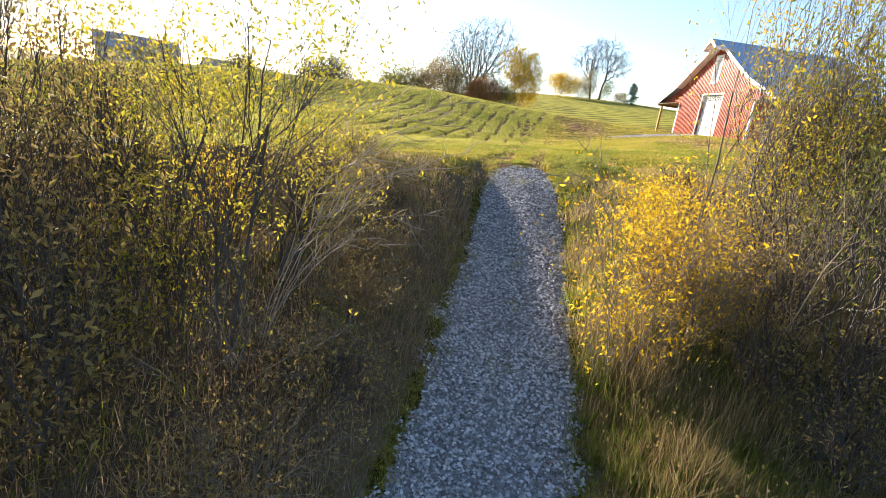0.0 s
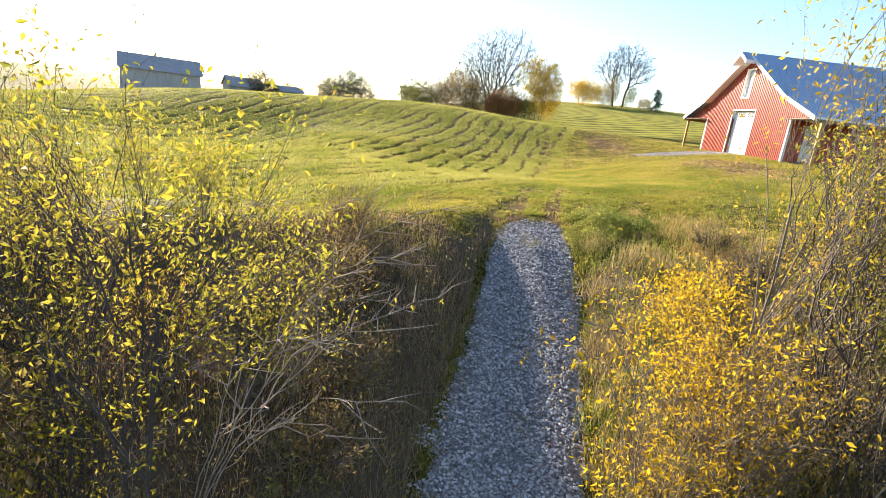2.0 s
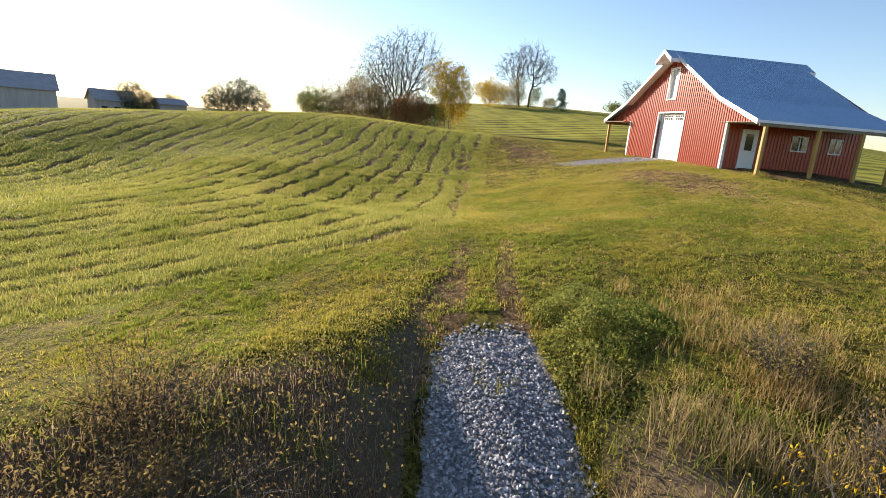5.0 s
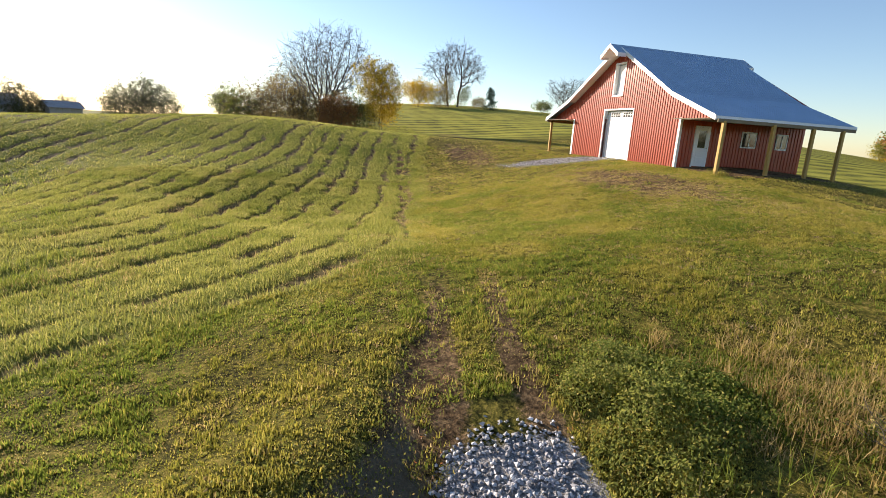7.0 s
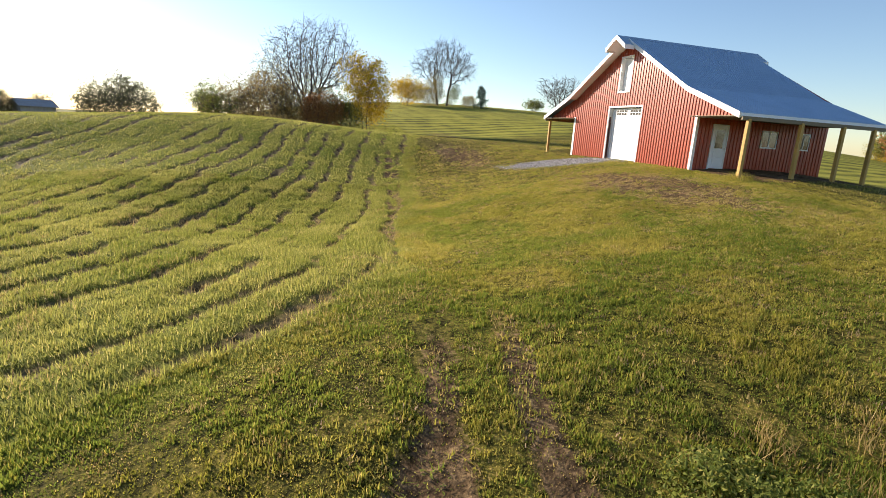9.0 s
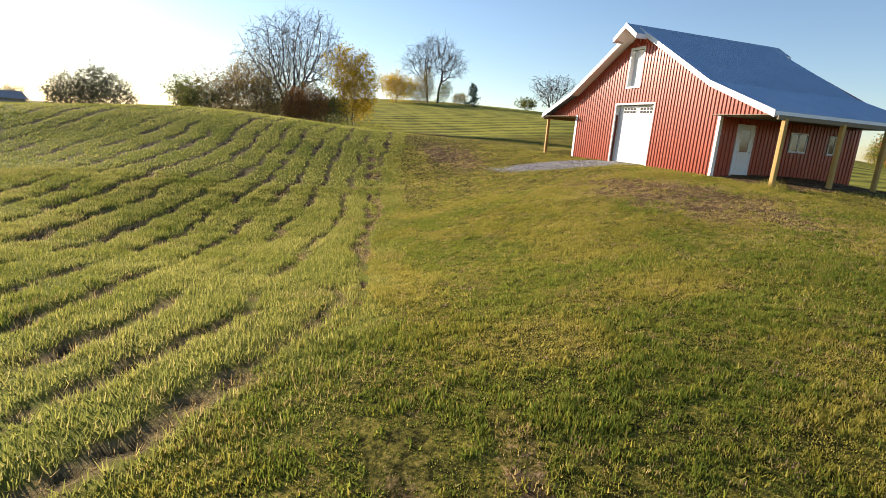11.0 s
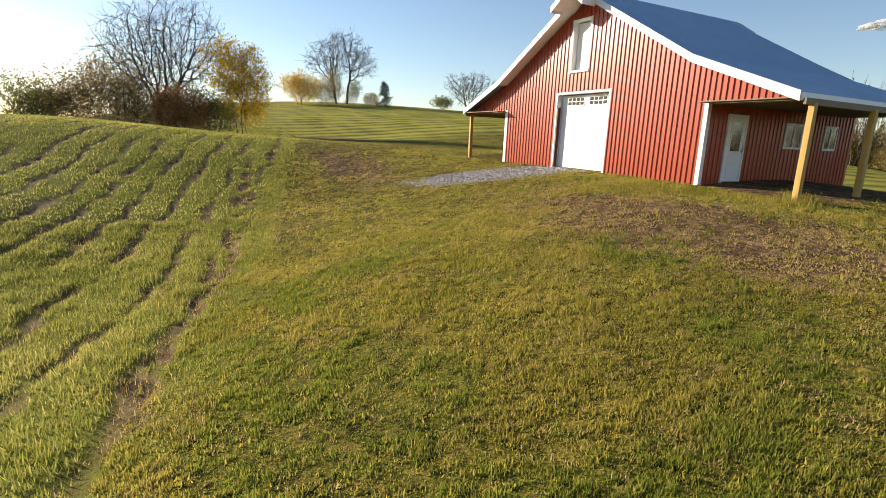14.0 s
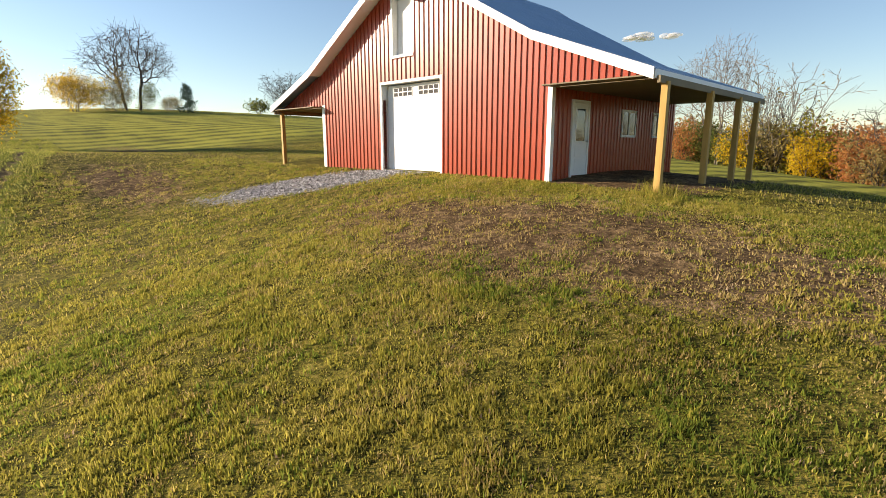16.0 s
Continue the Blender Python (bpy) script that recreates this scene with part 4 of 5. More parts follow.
# ---- farm buildings behind the hill ----
def farm_building(name, x, y, turn, length, width, wall, rise, label, mat, sink=0.0, windows=0):
    """A gabled building whose ridge runs along its own x."""
    root = thing(name, (x, y, float(surface(x, y)) - sink), label, "building")
    root.rotation_euler = (0, 0, radians(turn))
    a, b = length / 2, width / 2
    part("wall", prism(bmesh.new(), [(-a, -b, -1), (-a, b, -1), (-a, b, wall), (-a, 0, wall + rise), (-a, -b, wall)], (length, 0, 0)), mat, root)
    for s in (-1, 1):
        part("roof", prism(bmesh.new(), [(-a - 0.4, 0, wall + rise + 0.15), (-a - 0.4, s * (b + 0.5), wall - rise * 0.5 / b + 0.1), (-a - 0.4, s * (b + 0.5), wall - rise * 0.5 / b), (-a - 0.4, 0, wall + rise + 0.02)], (length + 0.8, 0, 0)), SHINGLE, root)
    for i in range(windows):
        xx = -a + length * (i + 0.7) / (windows + 0.4)
        win = part("window", boxes((xx - 0.5, xx + 0.5, b + 0.01, b + 0.05, wall * 0.4, wall * 0.75)), GLASS, root)
        part("frame", boxes((xx - 0.6, xx + 0.6, b + 0.052, b + 0.09, wall * 0.4 - 0.1, wall * 0.4), bevel=0.01), WHITE, win)
    return root


farm_building("old_barn", -65.4, -79.6, -57, 13.5, 9, 6.7, 2.4, "large weathered grey barn behind the hill", GREY_WOOD, 0.1)
farm_building("farmhouse", -77.3, -68.3, -50, 7, 5, 5.4, 1.6, "low grey farmhouse behind the hill", GREY_WOOD, 0.1, 3)
farm_building("shed", -80, -59, -50, 5, 4, 4.3, 0.9, "low shed roof just over the hill's crest", GREY_WOOD, 0.1)

# fence along the second hill
fence = thing("fence", (-104, -25, float(surface(-104, -25))), "old wire fence with wooden posts on the hill", "fence")
last = None
for i in range(16):
    x, y = -104 + 0.3 * i, -42 + 1.9 * i
    z = float(surface(x, y))
    p = Vector((x + 104, y + 25, z - float(surface(-104, -25))))
    part("post", boxes((p.x - 0.07, p.x + 0.07, p.y - 0.07, p.y + 0.07, p.z - 0.3, p.z + 1.3), bevel=0.01), GREY_WOOD, fence)
    if last:
        part("rail", limbs_mesh("rail", [(last + Vector((0, 0, k)), p + Vector((0, 0, k)), 0.03, 0.03, 2) for k in (0.55, 1.05)], GREY_WOOD), GREY_WOOD, fence)
    last = p

# ---- shrubs and saplings beside the drive ----
def shoot(name, x, y, label, seed, hgt, stems, leaf, per, size, keep=1.0, lean=0.2, radius=0.014, bark=None, levels=3, spread=0.75, droop=0.0, scatter=0.09, fork=2, first=0.2, min_level=1, group="", cat="shrub"):
    return set_plant(name, x, y, label, cat, grow(rng_of(seed), hgt, stems, lean, first, fork, levels, spread, radius, droop), bark or PALE_BARK, leaf, per, size, scatter, keep, seed, group, min_level=min_level)


# south side, in the shade of the bank
for i, (x, y, hgt, n) in enumerate(((33.9, -21.3, 3.9, 2), (32.8, -22.5, 3.9, 2), (32.0, -21.2, 2.3, 3))):
    shoot("sapling", x, y, "slender sapling with yellowing green leaves", 100 + i, hgt * 1.3, n, LIME, 4 if i < 2 else 2, 0.036, 0.7, 0.1, 0.024, BARK, scatter=0.05, fork=3, spread=0.62, group="saplings beside the drive")
def shrub(name, x, y, label, seed, hgt, wide, stems, n, leaf, per, size, keep, scatter, bark, group, thin=0.004, low=0.1, inner=0.35):
    return set_plant(name, x, y, label, "shrub", bush(rng_of(seed), hgt, wide, stems, n, thin, low, inner), bark, leaf, per, size, scatter, keep, seed, group)


# The back shrubs, largely out of view, are raised to shade the bank.
for i, (x, y, hgt) in enumerate(((35.0, -23.7, 4.0), (36.0, -24.1, 4.4), (33.6, -24.9, 4.8), (34.4, -26.3, 5.0), (36.8, -22.8, 2.8), (32.4, -25.6, 4.2), (35.6, -22.4, 2.6), (34.3, -23.1, 2.8), (31.6, -24.1, 3.2))):
    shrub("dense_shrub", x, y, "tall dense brown-green shrub in shade", 110 + i, hgt * (1.4 if y < -24.8 else 1.05), hgt * 0.34, 7, 520, SHADE_LEAF, 5, 0.05, 1.0, 0.16, BARK, "shrubs beside the drive")
for i, (x, y, hgt) in enumerate(((33.7, -21.9, 2.4), (31.6, -22.2, 2.0), (32.6, -23.1, 2.8), (34.6, -22.2, 2.3))):
    shrub("leafy_shrub", x, y, "twiggy shrub with small yellow-green and orange leaves", 340 + i, hgt, 0.7, 6, 340, AMBER if i == 1 else LIME, 4, 0.037, 0.8, 0.08, BARK, "leafy shrubs beside the drive", 0.003)
for i, (x, y, hgt) in enumerate(((34.2, -21.1, 2.4), (31.8, -20.7, 2.6), (30.0, -21.3, 2.2))):
    shoot("bare_shrub", x, y, "arching pale bare-twigged shrub with a few leaves", 120 + i, hgt * 0.85, 5, LIME, 2, 0.036, 0.05, 0.5, 0.01, TWIG, 3, 0.8, 0.03, 0.06, fork=2, group="bare shrubs beside the drive")


def arching(name, base, tips, seed, label, leaf, leaf_size, keep=0.3, bark=PALE_BARK):
    """Long pale branches that arch from one root to the given tips, with side twigs and a few leaves at the ends."""
    rng, limbs, ends = rng_of(seed), [], []
    x, y = base
    z = float(surface(x, y))
    for tip in tips:
        end = Vector((tip[0] - x, tip[1] - y, tip[2] - z))
        knee = Vector((end.x * 0.38, end.y * 0.38, end.z * 0.92 + rng.uniform(-0.1, 0.25)))
        pts = [Vector((0, 0, -0.1)) * (1 - k) ** 2 + knee * 2 * k * (1 - k) + end * k * k for k in np.linspace(0, 1, 13)]
        pts = [p + Vector(rng.normal(0, 0.025, 3)) for p in pts]
        for i, (p, q) in enumerate(zip(pts, pts[1:])):
            limbs.append((p, q, 0.0075 - 0.0004 * i, 0.0071 - 0.0004 * i, 1))
            if i > 3:
                for _ in range(1 + i % 2):
                    way = ((q - p).normalized() + Vector(rng.normal(0, 0.5, 3))).normalized() * rng.uniform(0.15, 0.55)
                    mid = q + way * 0.55 + Vector(rng.normal(0, 0.02, 3))
                    limbs.append((q, mid, 0.006, 0.004, 2))
                    limbs.append((mid, q + way + Vector(rng.normal(0, 0.05, 3)), 0.004, 0.002, 2))
        ends += [(p, 2) for p in pts[-6:]]
    return set_plant(name, x, y, label, "shrub", (limbs, ends), bark, leaf, 2, leaf_size, 0.05, keep, seed)


arching("arching_shrub", (33.4, -21.0), ((34.0, -19.15, -2.1), (33.2, -18.75, -1.5), (33.6, -19.3, -1.7), (33.9, -19.6, -2.5), (33.0, -19.3, -1.2), (34.2, -20.0, -2.2), (34.1, -19.8, -1.6)), 126, "bare shrub with long pale arching branches", LIME, 0.04)
arching("arching_shrub", (32.0, -21.3), ((31.8, -18.9, -0.9), (31.9, -19.2, -1.4), (32.3, -19.3, -1.9), (31.2, -19.8, -0.9), (32.8, -19.8, -2.3)), 127, "bare shrub with long pale branches and hanging yellow leaves", LIME, 0.045)
shrub("green_shoot", 33.4, -20.1, "small shoot with fresh green leaves on the bank", 129, 0.75, 0.5, 5, 90, CLOVER, 3, 0.04, 0.9, 0.06, TWIG, "")
for i, (x, y, hgt) in enumerate(((26.0, -24.7, 2.3), (26.8, -25.7, 2.6), (25.3, -26.3, 2.0), (27.8, -23.7, 2.0))):
    shoot("sapling", x, y, "thin young sapling at the field's edge", 130 + i, hgt, 3, LIME, 3, 0.045, 0.6, 0.2, 0.012, scatter=0.08, group="saplings beside the drive")
for i, (x, y, hgt) in enumerate(((27.6, -20.5, 0.9), (28.8, -20.4, 1.1), (29.8, -20.7, 1.3), (26.6, -21.0, 0.9), (31.2, -20.0, 0.9), (28.3, -21.7, 1.2), (32.4, -20.0, 0.8), (34.0, -20.1, 0.8), (35.4, -20.5, 0.9))):
    shrub("bramble", x, y, "tangled brown bramble with faded leaves", 136 + 10 * i, hgt, 0.8, 9, 330, SHADE_LEAF, 7, 0.03, 0.9, 0.08, BARK if i % 2 else TWIG, "brambles on the bank", 0.003, 0.05, 0.2)
# north side, in the sun
for i, (x, y, hgt, wide) in enumerate(((32.7, -15.35, 1.75, 0.85), (32.2, -14.8, 1.75, 0.8), (31.5, -15.2, 1.5, 0.7))):
    shrub("golden_bush", x, y, "twiggy bush with small golden-yellow leaves", 140 + i, hgt, wide, 9, 620, AMBER, 4, 0.025, 0.9, 0.05, TWIG, "golden bushes", 0.003, 0.12, 0.3)
for i, (x, y, hgt) in enumerate(((32.9, -16.3, 2.1), (32.2, -16.0, 2.6), (32.3, -15.3, 3.0), (31.4, -15.6, 2.5), (30.4, -15.1, 2.0), (29.4, -14.8, 1.5))):
    shoot("yellow_shoots", x, y, "upright shoots with bright yellow leaves", 150 + i, hgt, 9, GOLD, 3, 0.042, 0.8, 0.36, 0.007, TWIG, 2, 0.6, 0.0, 0.07, group="yellow shoots")
arching("arching_shoot", (32.9, -16.3), ((33.6, -17.8, -1.5), (33.4, -17.4, -1.2), (33.1, -17.2, -1.6)), 128, "arching shoots hung with bright yellow leaves over the drive", GOLD, 0.055, 0.9, TWIG)
shoot("sapling", 32.2, -15.2, "tall thin sapling with yellow and orange leaves", 160, 6.0, 2, AMBER, 5, 0.034, 0.8, 0.07, 0.017, TWIG, scatter=0.06, spread=0.42, group="saplings beside the drive")
shoot("sapling", 32.8, -14.1, "leaning pale sapling with few leaves", 161, 4.2, 1, LIME, 2, 0.035, 0.4, 0.3, 0.011, scatter=0.1, group="saplings beside the drive")
for i, (x, y, hgt) in enumerate(((32.4, -12.4, 5.6), (34.0, -12.1, 5.6), (30.8, -11.6, 4.8), (31.9, -13.7, 5.8), (29.8, -12.5, 3.4), (33.2, -13.4, 4.6), (35.6, -10.9, 5.0), (31.9, -13.1, 4.8))):
    shrub("willow_shrub", x, y, "tall willowy shrub with thin yellow-green leaves", 170 + i, hgt, hgt * 0.23, 7, 480, LIME if i % 3 != 2 else GREEN, 9, 0.04, 0.9, 0.12, BARK, "willows beside the drive", 0.004, 0.3)
for i, (x, y, hgt) in enumerate(((29.0, -14.1, 1.2), (27.8, -12.9, 1.1), (27.0, -11.5, 1.3), (28.0, -10.7, 1.5), (29.6, -11.5, 1.7), (26.0, -12.7, 0.8), (33.3, -14.4, 1.5), (34.3, -13.9, 1.3), (32.4, -13.8, 2.2), (33.6, -13.2, 1.9), (31.2, -13.7, 1.9))):
    shrub("brush", x, y, "tangled brown brush with dry yellow leaves", 180 + i, hgt, 0.75, 8, 380, (GOLD if i < 6 else SHADE_LEAF, SHADE_LEAF, BROWN)[i % 3], 3, 0.038, 0.8, 0.06, BARK, "brush on the bank", 0.0035, 0.06, 0.25)


# ---- grass, weeds and gravel ----
def blades(name, label, xs, ys, height, width, mat, lean, seed, category="grass", lift=0.0):
    """Single grass blades on the ground, joined."""
    rng = rng_of(seed)
    n = len(xs)
    z = surface(xs, ys) - 0.01 + lift
    h = height * rng.uniform(0.55, 1.25, n)
    a, b = rng.uniform(0, 2 * np.pi, n), rng.uniform(0, 2 * np.pi, n)
    w = width * rng.uniform(0.6, 1.3, n) / 2
    base = np.stack([xs, ys, z], -1)
    side = np.stack([np.cos(a) * w, np.sin(a) * w, 0 * w], -1)
    tilt = np.abs(rng.normal(0, lean, n))
    tip = base + np.stack([np.cos(b) * tilt * h, np.sin(b) * tilt * h, h * np.sqrt(np.maximum(1 - np.minimum(tilt, 0.95) ** 2, 0.05))], -1)
    v = np.stack([base - side, base + side, tip], 1).reshape(-1, 3)
    return tagged(new(name, mesh_of(name, v, np.arange(3 * n).reshape(-1, 3), mat)), label, category, kind="stuff")


def spread(n, x0, x1, y0, y1, seed, keep):
    rng = rng_of(seed)
    x, y = rng.uniform(x0, x1, n), rng.uniform(y0, y1, n)
    k = keep(x, y) > rng.random(n)
    return x[k], y[k]


def mottle(x, y):
    return np.clip(0.5 + 1.1 * (patch(x, y, 0.9, 5) - 0.5) + 0.9 * (patch(x, y, 0.22, 6) - 0.5), 0, 1)


def bare_at(x, y):
    p = np.maximum(np.clip(1.5 * np.exp(-((x - 8.5) / 5.4) ** 2 - ((y + 4.0) / 2.1) ** 2), 0, 1), np.exp(-((x + 10.5) / 6.0) ** 2 - ((y + 5.8) / 2.4) ** 2))
    p = np.maximum(p, shaded_rut(x, y))
    return np.maximum(p, ((np.abs(np.abs(drive_side(x, y)) - 0.75) < 0.3) & (x > 18.8) & (x < 24.8)) * 0.8)


def off_drive(x, y):
    return ((np.abs(drive_side(x, y)) > 1.08) | (x < 23.4)) & ~((y > -0.1) & (x > -8.2) & (x < 9.4) & (y < 8.6)) & ~((apron(x, y) < 0.9) & (y < 0.1))


def tufts(x, y):
    """Where the lawn is thick: tufts a hand wide within larger patches."""
    return np.clip(0.5 + 0.8 * (patch(x, y, 0.9, 5) - 0.5) + 0.9 * (patch(x, y, 0.26, 6) - 0.5) + 0.9 * (patch(x, y, 0.1, 7) - 0.5), 0, 1)


def on_lawn(x, y):
    worn = bare_at(x, y) * (0.5 + 0.7 * patch(x, y, 0.8, 8))
    return ((field_depth(x, y) < 0.5) & off_drive(x, y) & (bank(x, y)[0] < 0.3)) * (0.62 + 0.38 * smooth(0.3, 0.62, tufts(x, y) - 0.35 * worn)) * (1 - 0.93 * np.clip(1.15 * worn, 0, 1))


def faded(x, y):
    """How much of the lawn is dry and tan at a place."""
    ring = bare_at(x, y) + np.exp(-((x - 9.5) / 7.0) ** 2 - ((y + 5.0) / 2.6) ** 2)
    return np.clip(smooth(0.52, 0.8, 0.55 * patch(x, y, 0.55, 21) + 0.45 * patch(x, y, 0.14, 22) + 0.16 * ring) + 0.06, 0, 1)


NEAR_LAWN = lambda x, y: (x > 3.5) & (x < 21) & (y > -15.5) & (y < -0.2)
x, y = spread(1250000, 3.5, 21, -15.5, -0.2, 200, on_lawn)
LANE = lambda x, y: (x > 16) & (x < 25.5) & (y > -23) & (y < -11) & ~NEAR_LAWN(x, y)
xo, yo = spread(600000, 2, 27, -26, 1.5, 191, lambda x, y: on_lawn(x, y) * ~NEAR_LAWN(x, y) * ~LANE(x, y))
xl, yl = spread(420000, 16, 25.5, -23, -11, 188, lambda x, y: on_lawn(x, y) * LANE(x, y))
x, y = np.concatenate([x, xo, xl]), np.concatenate([y, yo, yl])
dry_spot = (0.5 + 0.4 * bare_at(x, y)) * faded(x, y) > rng_of(198).random(len(x))
lush = (~dry_spot) & (0.8 * smooth(0.5, 0.8, patch(x, y, 1.5, 23) + 0.15 * smooth(6, 16, x) - 0.1 * smooth(-6, -2, y)) > rng_of(199).random(len(x)))
for chosen, mat, label, seed in ((~dry_spot & ~lush, BLADE, "short green and yellowing autumn lawn", 201), (lush, LUSH, "deep green tufts in the autumn lawn", 196), (dry_spot, STRAW, "dry tan tufts in the autumn lawn", 197)):
    u, v = x[chosen], y[chosen]
    blades("lawn_grass", label, u, v, (0.03 + 0.06 * tufts(u, v) ** 2) * (0.8 if mat is STRAW else 1), 0.021 + 0.014 * smooth(-9, -3, v), mat, 0.75, seed)
x, y = spread(230000, -26, 30, -14, 22, 202, lambda x, y: on_lawn(x, y) * ~((x > 2) & (x < 25) & (y < 1.5)))
dry_spot = faded(x, y) > rng_of(195).random(len(x))
blades("lawn_grass", "short green and yellowing autumn lawn", x[~dry_spot], y[~dry_spot], 0.08, 0.03, BLADE, 0.7, 203)
blades("lawn_grass", "dry tan tufts in the autumn lawn", x[dry_spot], y[dry_spot], 0.07, 0.03, STRAW, 0.8, 194)


def rough_lawn(x, y):
    return ((field_depth(x, y) < 1.6) & off_drive(x, y) & (bank(x, y)[0] < 0.3)) * (0.25 + 0.75 * smooth(0.35, 0.7, patch(x, y, 0.8, 51))) * (1 - 0.5 * smooth(-9, -13, y) * (x < 19))


for n, mat, seed, label, high in ((15000, BLADE, 251, "scattered taller tufts of yellow-green grass", 0.085), (8000, STRAW, 253, "scattered tan tussocks of dead grass", 0.075), (6000, DEAD, 255, "brown withered tufts on thin soil", 0.06), (7000, LUSH, 257, "scattered deep green tufts", 0.09)):
    browner = (lambda x, y: np.clip(rough_lawn(x, y) * (0.35 + 0.35 * bare_at(x, y)), 0, 1)) if mat in (STRAW, DEAD) else (lambda x, y: rough_lawn(x, y) * (1 - 0.85 * bare_at(x, y)))
    rg = rng_of(seed)
    x, y = spread(n, -14, 25, -18, -0.1, seed + 300, browner)
    x, y = np.repeat(x, 14) + rg.normal(0, 0.05, len(x) * 14), np.repeat(y, 14) + rg.normal(0, 0.05, len(y) * 14)
    blades("lawn_tufts", label, x, y, high, 0.024, mat, 0.7, seed)


def on_field(x, y):
    return (field_depth(x, y) + 0.45 + 0.7 * (patch(x, y, 1.1, 12) - 0.5) > 0) * smooth(-0.35, 0.45, swath(x, y) + 0.9 * (mottle(x, y) - 0.5)) * (1 - shaded_rut(x, y)) * (bank(x, y)[0] < 0.4)


x, y = spread(520000, -4, 24, -31, -10, 204, on_field)
blades("field_grass", "rows of standing bright green grass left by mowing", x, y, 0.04 + (0.02 + 0.05 * patch(x, y, 0.8, 16) + 0.11 * patch(x, y, 0.3, 17) ** 2) * smooth(-0.7, 0.8, field_depth(x, y)), 0.017, HAY, 0.65, 205)
x, y = spread(400000, -48, -4, -62, -3, 206, on_field)
blades("field_grass", "rows of standing bright green grass left by mowing", x, y, 0.1, 0.04, HAY, 0.55, 207)
x, y = spread(170000, -4, 28, -62, -31, 192, on_field)
blades("field_grass", "rows of standing bright green grass left by mowing", x, y, 0.13, 0.04, HAY, 0.5, 193)
x, y = spread(260000, -4, 26, -31, -9, 208, lambda x, y: (field_depth(x, y) > -0.5) * np.maximum(smooth(0.2, -0.6, swath(x, y)) * 0.7, 0.85 * smooth(0.6, 0.8, patch(x, y, 1.4, 63)) * smooth(0.3, 0.7, patch(x, y, 0.3, 64))))
blades("straw", "dry straw lying in the raked strips", x, y, 0.13, 0.014, STRAW, 0.93, 209)


def clumps(n, x0, x1, y0, y1, seed, keep, per=26, size=0.16):
    x, y = spread(n, x0, x1, y0, y1, seed, keep)
    rng = rng_of(seed + 1)
    return np.repeat(x, per) + rng.normal(0, size, len(x) * per), np.repeat(y, per) + rng.normal(0, size, len(y) * per)


def shady_bank(x, y):
    return smooth(-0.5 + 1.2 * smooth(-19.6, -18.4, y), 0.6 + 1.4 * smooth(-19.6, -18.4, y), bank(x, y)[1]) * (drive_side(x, y) < -1.25) * (y < -17)


def sunny_bank(x, y):
    return (drive_side(x, y) > 1.3) * smooth(24.4, 26.9, x - 0.35 * (y + 15.8))


x, y = clumps(3600, 22, 38, -30, -16.9, 210, shady_bank, 30)
blades("dead_weeds", "tall dead brown weeds on the shaded bank", x, y, (0.2 + 0.25 * patch(x, y, 0.9, 31)) * (0.5 + 0.5 * smooth(0.5, 2.5, bank(x, y)[1])), 0.013, DEAD, 0.8, 211, "weeds")
x, y = clumps(4200, 23.5, 38, -17, -9, 212, lambda x, y: sunny_bank(x, y) * (0.3 + 0.7 * smooth(0.3, 0.65, patch(x, y, 1.2, 9))) * (0.35 + 0.65 * smooth(29.5, 32, x)) * (1 - 0.3 * smooth(32.5, 35, x)), 40, 0.14)
blades("dry_grass", "tall dry tan grass on the sunny bank", x, y, 0.22 + 0.45 * patch(x, y, 0.7, 32), 0.016, DRY, 0.6, 213, "weeds")
for seed, mat, label in ((246, DRY, "tufts of tan grass beside the drive"), (248, LUSH, "tufts of green grass beside the drive")):
    x, y = clumps(900, 29, 39.5, -17.7, -14.6, seed, lambda x, y: (drive_side(x, y) > 1.15) * smooth(0.3, 0.6, patch(x, y, 0.7, seed)), 44, 0.09)
    blades("edge_grass", label, x, y, 0.16 + 0.25 * patch(x, y, 0.5, 47), 0.012, mat, 0.65, seed + 1)
x, y = clumps(4200, 24, 40, -30, -10, 214, lambda x, y: np.maximum(shady_bank(x, y) * 0.15, sunny_bank(x, y) * (0.55 + 0.45 * smooth(31, 34.5, x))), 26, 0.16)
blades("green_grass", "long green grass among the weeds", x, y, 0.36, 0.014, LUSH, 0.6, 215, "grass")


def leaf_cover(name, label, n, x0, x1, y0, y1, seed, keep, high, size, mat):
    x, y = spread(n, x0, x1, y0, y1, seed, keep)
    rng = rng_of(seed + 1)
    z = surface(x, y) + high * rng.random(len(x)) ** 1.6
    return tagged(new(name, leaves_mesh(name, np.stack([x, y, z], -1), size, mat, rng, 1, 0.02, 1.3)), label, "weeds", kind="stuff")


def clump(x, y):
    """1 in the middle of the broad-leaved patch at the drive's north edge, 0 at its rim."""
    return np.clip(1.1 - np.hypot((x - 24.2) / 1.7, (y + 14.8 + 0.3 * (x - 24.2)) / 1.15) + 1.1 * (patch(x, y, 0.6, 65) - 0.5), 0, 1)


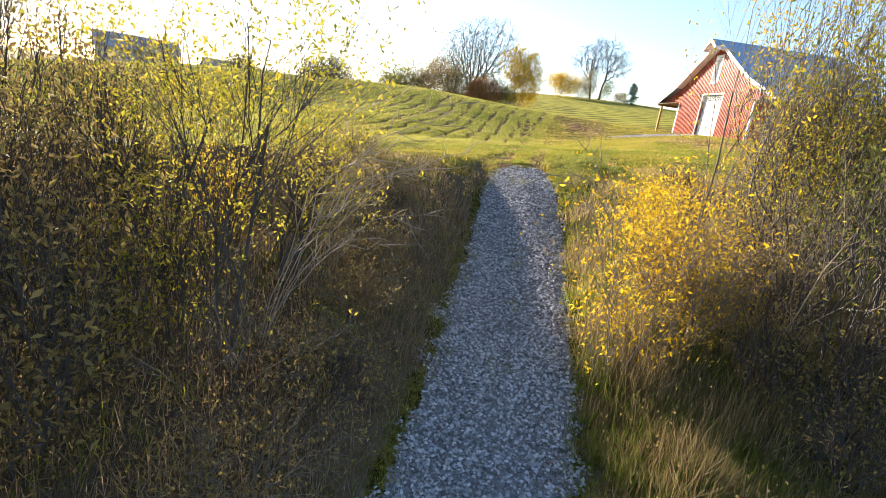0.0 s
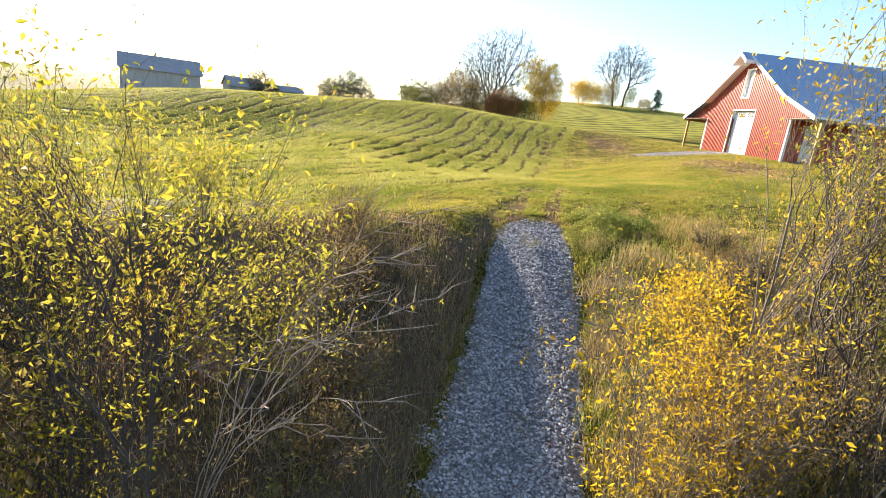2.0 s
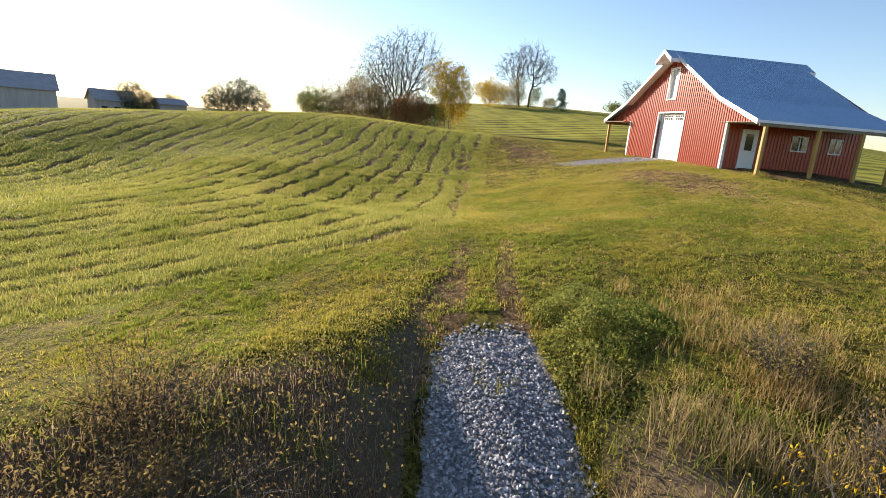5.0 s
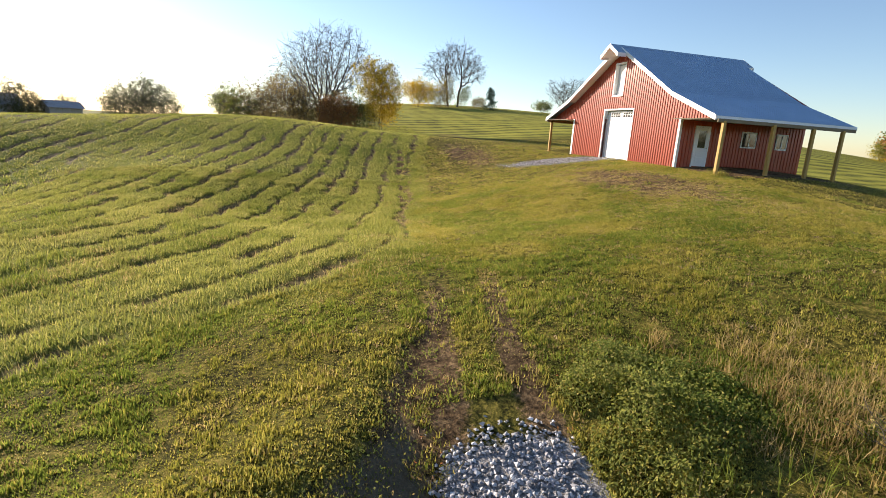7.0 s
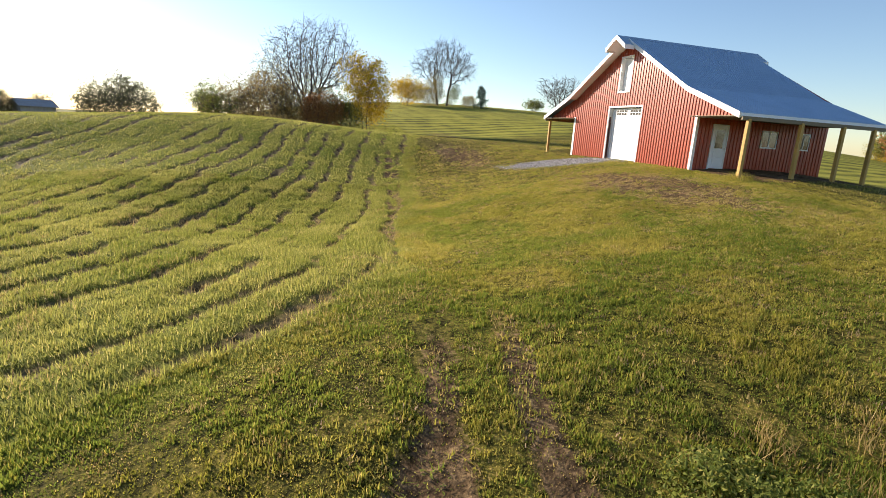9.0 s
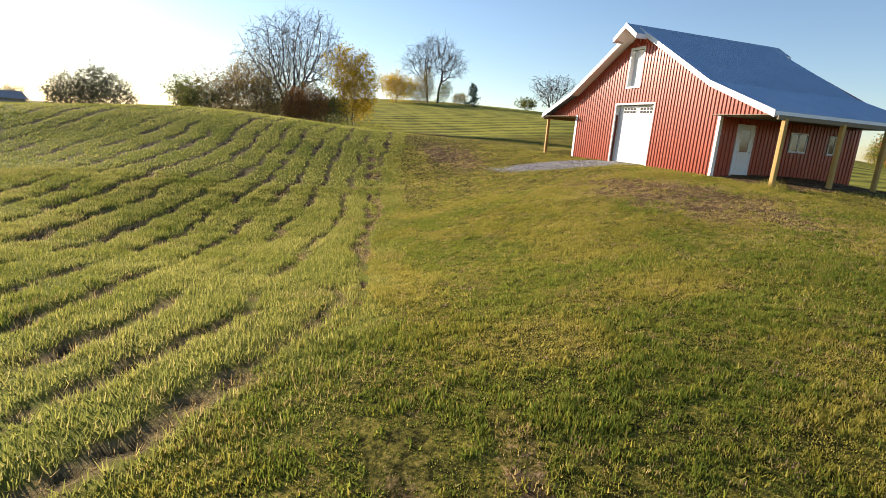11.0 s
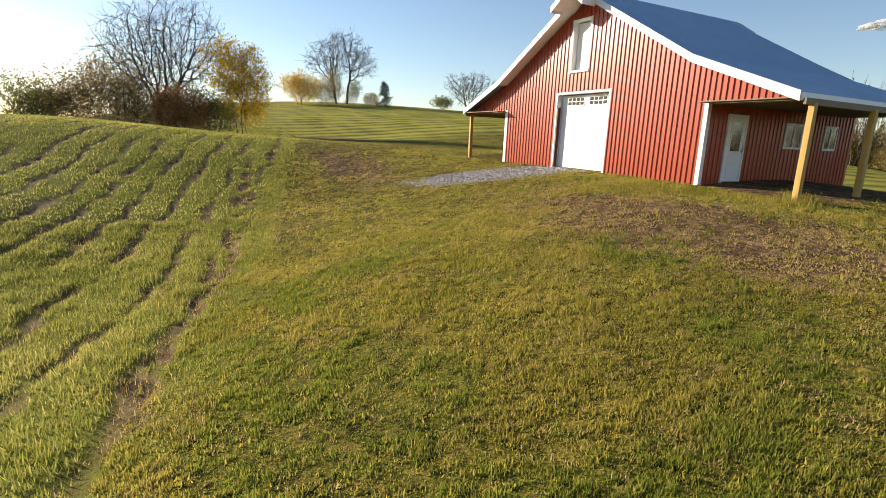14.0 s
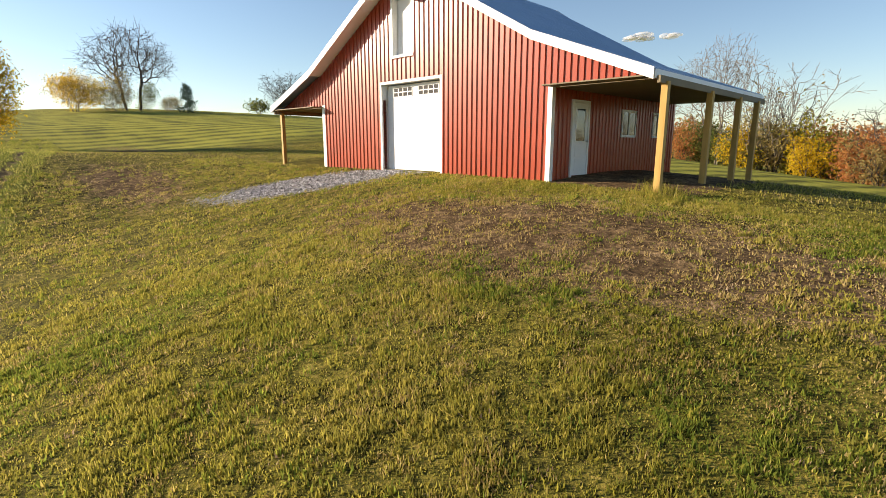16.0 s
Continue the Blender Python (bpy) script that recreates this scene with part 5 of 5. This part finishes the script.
leaf_cover("leafy_weeds", "low bright green broad-leaved weeds", 24000, 19.5, 28, -16.5, -8.5, 220, lambda x, y: off_drive(x, y) * smooth(0.45, 0.85, mottle(x, y)) * (sunny_bank(x + 2.2, y) > 0.2), 0.18, 0.035, CLOVER)
x, y = spread(46000, 21.8, 27, -16.8, -12.4, 228, lambda x, y: (drive_side(x, y) > 1.05) * smooth(0.05, 0.4, clump(x, y)))
cg = rng_of(229)
z = surface(x, y) + (0.04 + 0.3 * clump(x, y) * (0.2 + 1.3 * patch(x, y, 0.28, 66))) * cg.random(len(x)) ** 0.7
tagged(new("leafy_clump", leaves_mesh("leafy_clump", np.stack([x, y, z], -1), 0.042, CLOVER, cg, 1, 0.02, 1.25)), "dense knee-high clump of green broad-leaved weeds", "weeds", kind="stuff")
x, y = clumps(420, 22.5, 27, -14.6, -10.8, 236, lambda x, y: smooth(0.25, 0.05, clump(x, y)) * np.exp(-((x - 24.8) / 1.6) ** 2 - ((y + 12.7) / 1.2) ** 2), 40, 0.12)
blades("tan_weeds", "tangled tan dead weeds beside the green clump", x, y, 0.25, 0.013, STRAW, 0.8, 237, "weeds")
leaf_cover("bank_leaves", "brown and green leaves of bank weeds", 54000, 24, 38, -30, -17.4, 222, lambda x, y: shady_bank(x, y) * 0.9, 0.6, 0.04, SHADE_LEAF)
leaf_cover("bank_leaves", "brown and green leaves of bank weeds", 12000, 25, 38, -17, -9, 224, lambda x, y: sunny_bank(x, y) * 0.9, 0.5, 0.035, BROWN)
leaf_cover("edge_weeds", "seedy yellow-green weeds along the field's edge", 24000, 21.5, 29, -28, -17, 226, lambda x, y: np.exp(-((bank(x, y)[1] - 0.2) / 0.8) ** 2), 0.55, 0.03, GREEN)


def stones(name, label, x, y, size, seed):
    """Crushed stones as uneven octahedra, half sunk, joined."""
    rng = rng_of(seed)
    n = len(x)
    c = np.stack([x, y, surface(x, y) + size * rng.uniform(0.0, 0.5, n)], -1)
    r = size * rng.uniform(0.35, 1.0, (n, 1, 1)) * np.array([[1, 0, 0], [-1, 0, 0], [0, 1, 0], [0, -1, 0], [0, 0, 0.7], [0, 0, -0.7]])[None]
    r = r + rng.normal(0, size * 0.16, (n, 6, 3))
    a = rng.uniform(0, 6.28, n)
    ca, sa = np.cos(a)[:, None], np.sin(a)[:, None]
    r = np.stack([r[..., 0] * ca - r[..., 1] * sa, r[..., 0] * sa + r[..., 1] * ca, r[..., 2]], -1)
    f = np.array([[0, 2, 4], [2, 1, 4], [1, 3, 4], [3, 0, 4], [2, 0, 5], [1, 2, 5], [3, 1, 5], [0, 3, 5]])
    tris = (np.arange(n)[:, None, None] * 6 + f[None]).reshape(-1, 3)
    return tagged(new(name, mesh_of(name, (c[:, None] + r).reshape(-1, 3), tris, STONE)), label, "gravel", kind="stuff")


x, y = spread(75000, 23.0, 38, -20.3, -14.6, 230, lambda x, y: smooth(1.2, 0.85, np.abs(drive_side(x, y)) + 0.45 * (patch(x, y, 0.4, 41) - 0.5) + 0.3 * (patch(x, y, 1.5, 42) - 0.5)) * smooth(23.6, 25.0, x))
stones("drive_gravel", "loose pale grey crushed stone of the drive", x, y, 0.038, 231)
x, y = spread(9000, -5, 2.6, -6, -0.05, 232, lambda x, y: smooth(1.15, 0.6, apron(x, y)))
stones("apron_gravel", "pale gravel apron before the barn door", x, y, 0.05, 233)

x, y = clumps(26, 8.7, 9.7, -0.7, 0.3, 240, lambda x, y: np.ones_like(x), 22, 0.12)
blades("post_weeds", "rank grass and weed stalks at the foot of a porch post", x, y, 0.3, 0.012, BLADE, 0.5, 241, "weeds")

# low growth along the drive's edges and down its middle
x, y = clumps(9000, 23, 39, -22, -14.5, 242, lambda x, y: np.maximum(0.9 * np.exp(-((np.abs(drive_side(x, y)) - 1.18) / 0.22) ** 2), 0.5 * np.exp(-(drive_side(x, y) / 0.22) ** 2) * smooth(0.5, 0.75, patch(x, y, 0.8, 43))) * smooth(0.25, 0.6, patch(x, y, 0.5, 44)), 14, 0.06)
blades("edge_grass", "short ragged grass along the drive", x, y, 0.12, 0.012, BLADE, 0.8, 243)
leaf_cover("fallen_leaves", "brown fallen leaves along the drive", 9000, 23, 39, -22, -14.5, 244, lambda x, y: np.exp(-((np.abs(drive_side(x, y)) - 1.05) / 0.25) ** 2) * (0.2 + patch(x, y, 0.7, 45)), 0.03, 0.03, RUST)

# a small cloud
cloud_m, ct, cb = material("cloud_white", 1.0)
cb.inputs["Base Color"].default_value = (0.85, 0.85, 0.87, 1)
veil = node(ct, "ShaderNodeMixShader", Fac=0.3)
ct.links.new(ct.nodes.new("ShaderNodeBsdfTransparent").outputs[0], veil.inputs[1])
ct.links.new(cb.outputs[0], veil.inputs[2])
ct.links.new(veil.outputs[0], ct.nodes["Material Output"].inputs[0])
cr, bm = rng_of(300), bmesh.new()
for i in range(16):
    u = cr.uniform(-1, 1)
    r = bmesh.ops.create_icosphere(bm, subdivisions=2, radius=1.0, matrix=Matrix.Translation((u * 75, cr.normal(0, 10), cr.uniform(-1, 1) * 7 + 7 * (1 - abs(u + 0.4)))) @ Matrix.Diagonal((cr.uniform(14, 26), 14, cr.uniform(6, 13) * (1.1 - 0.6 * abs(u)), 1)))
cloud = new("cloud", bpy.data.meshes.new("cloud"))
bm.to_mesh(cloud.data)
bm.free()
cloud.data.materials.append(cloud_m)
cloud.matrix_world = Matrix.Translation((-575, 1360, 270)) @ Matrix.Rotation(radians(22), 4, "Z") @ Matrix.Diagonal((0.95, 0.8, 0.75, 1))
tagged(cloud, "small thin white cloud low in the sky", "cloud", kind="structure")
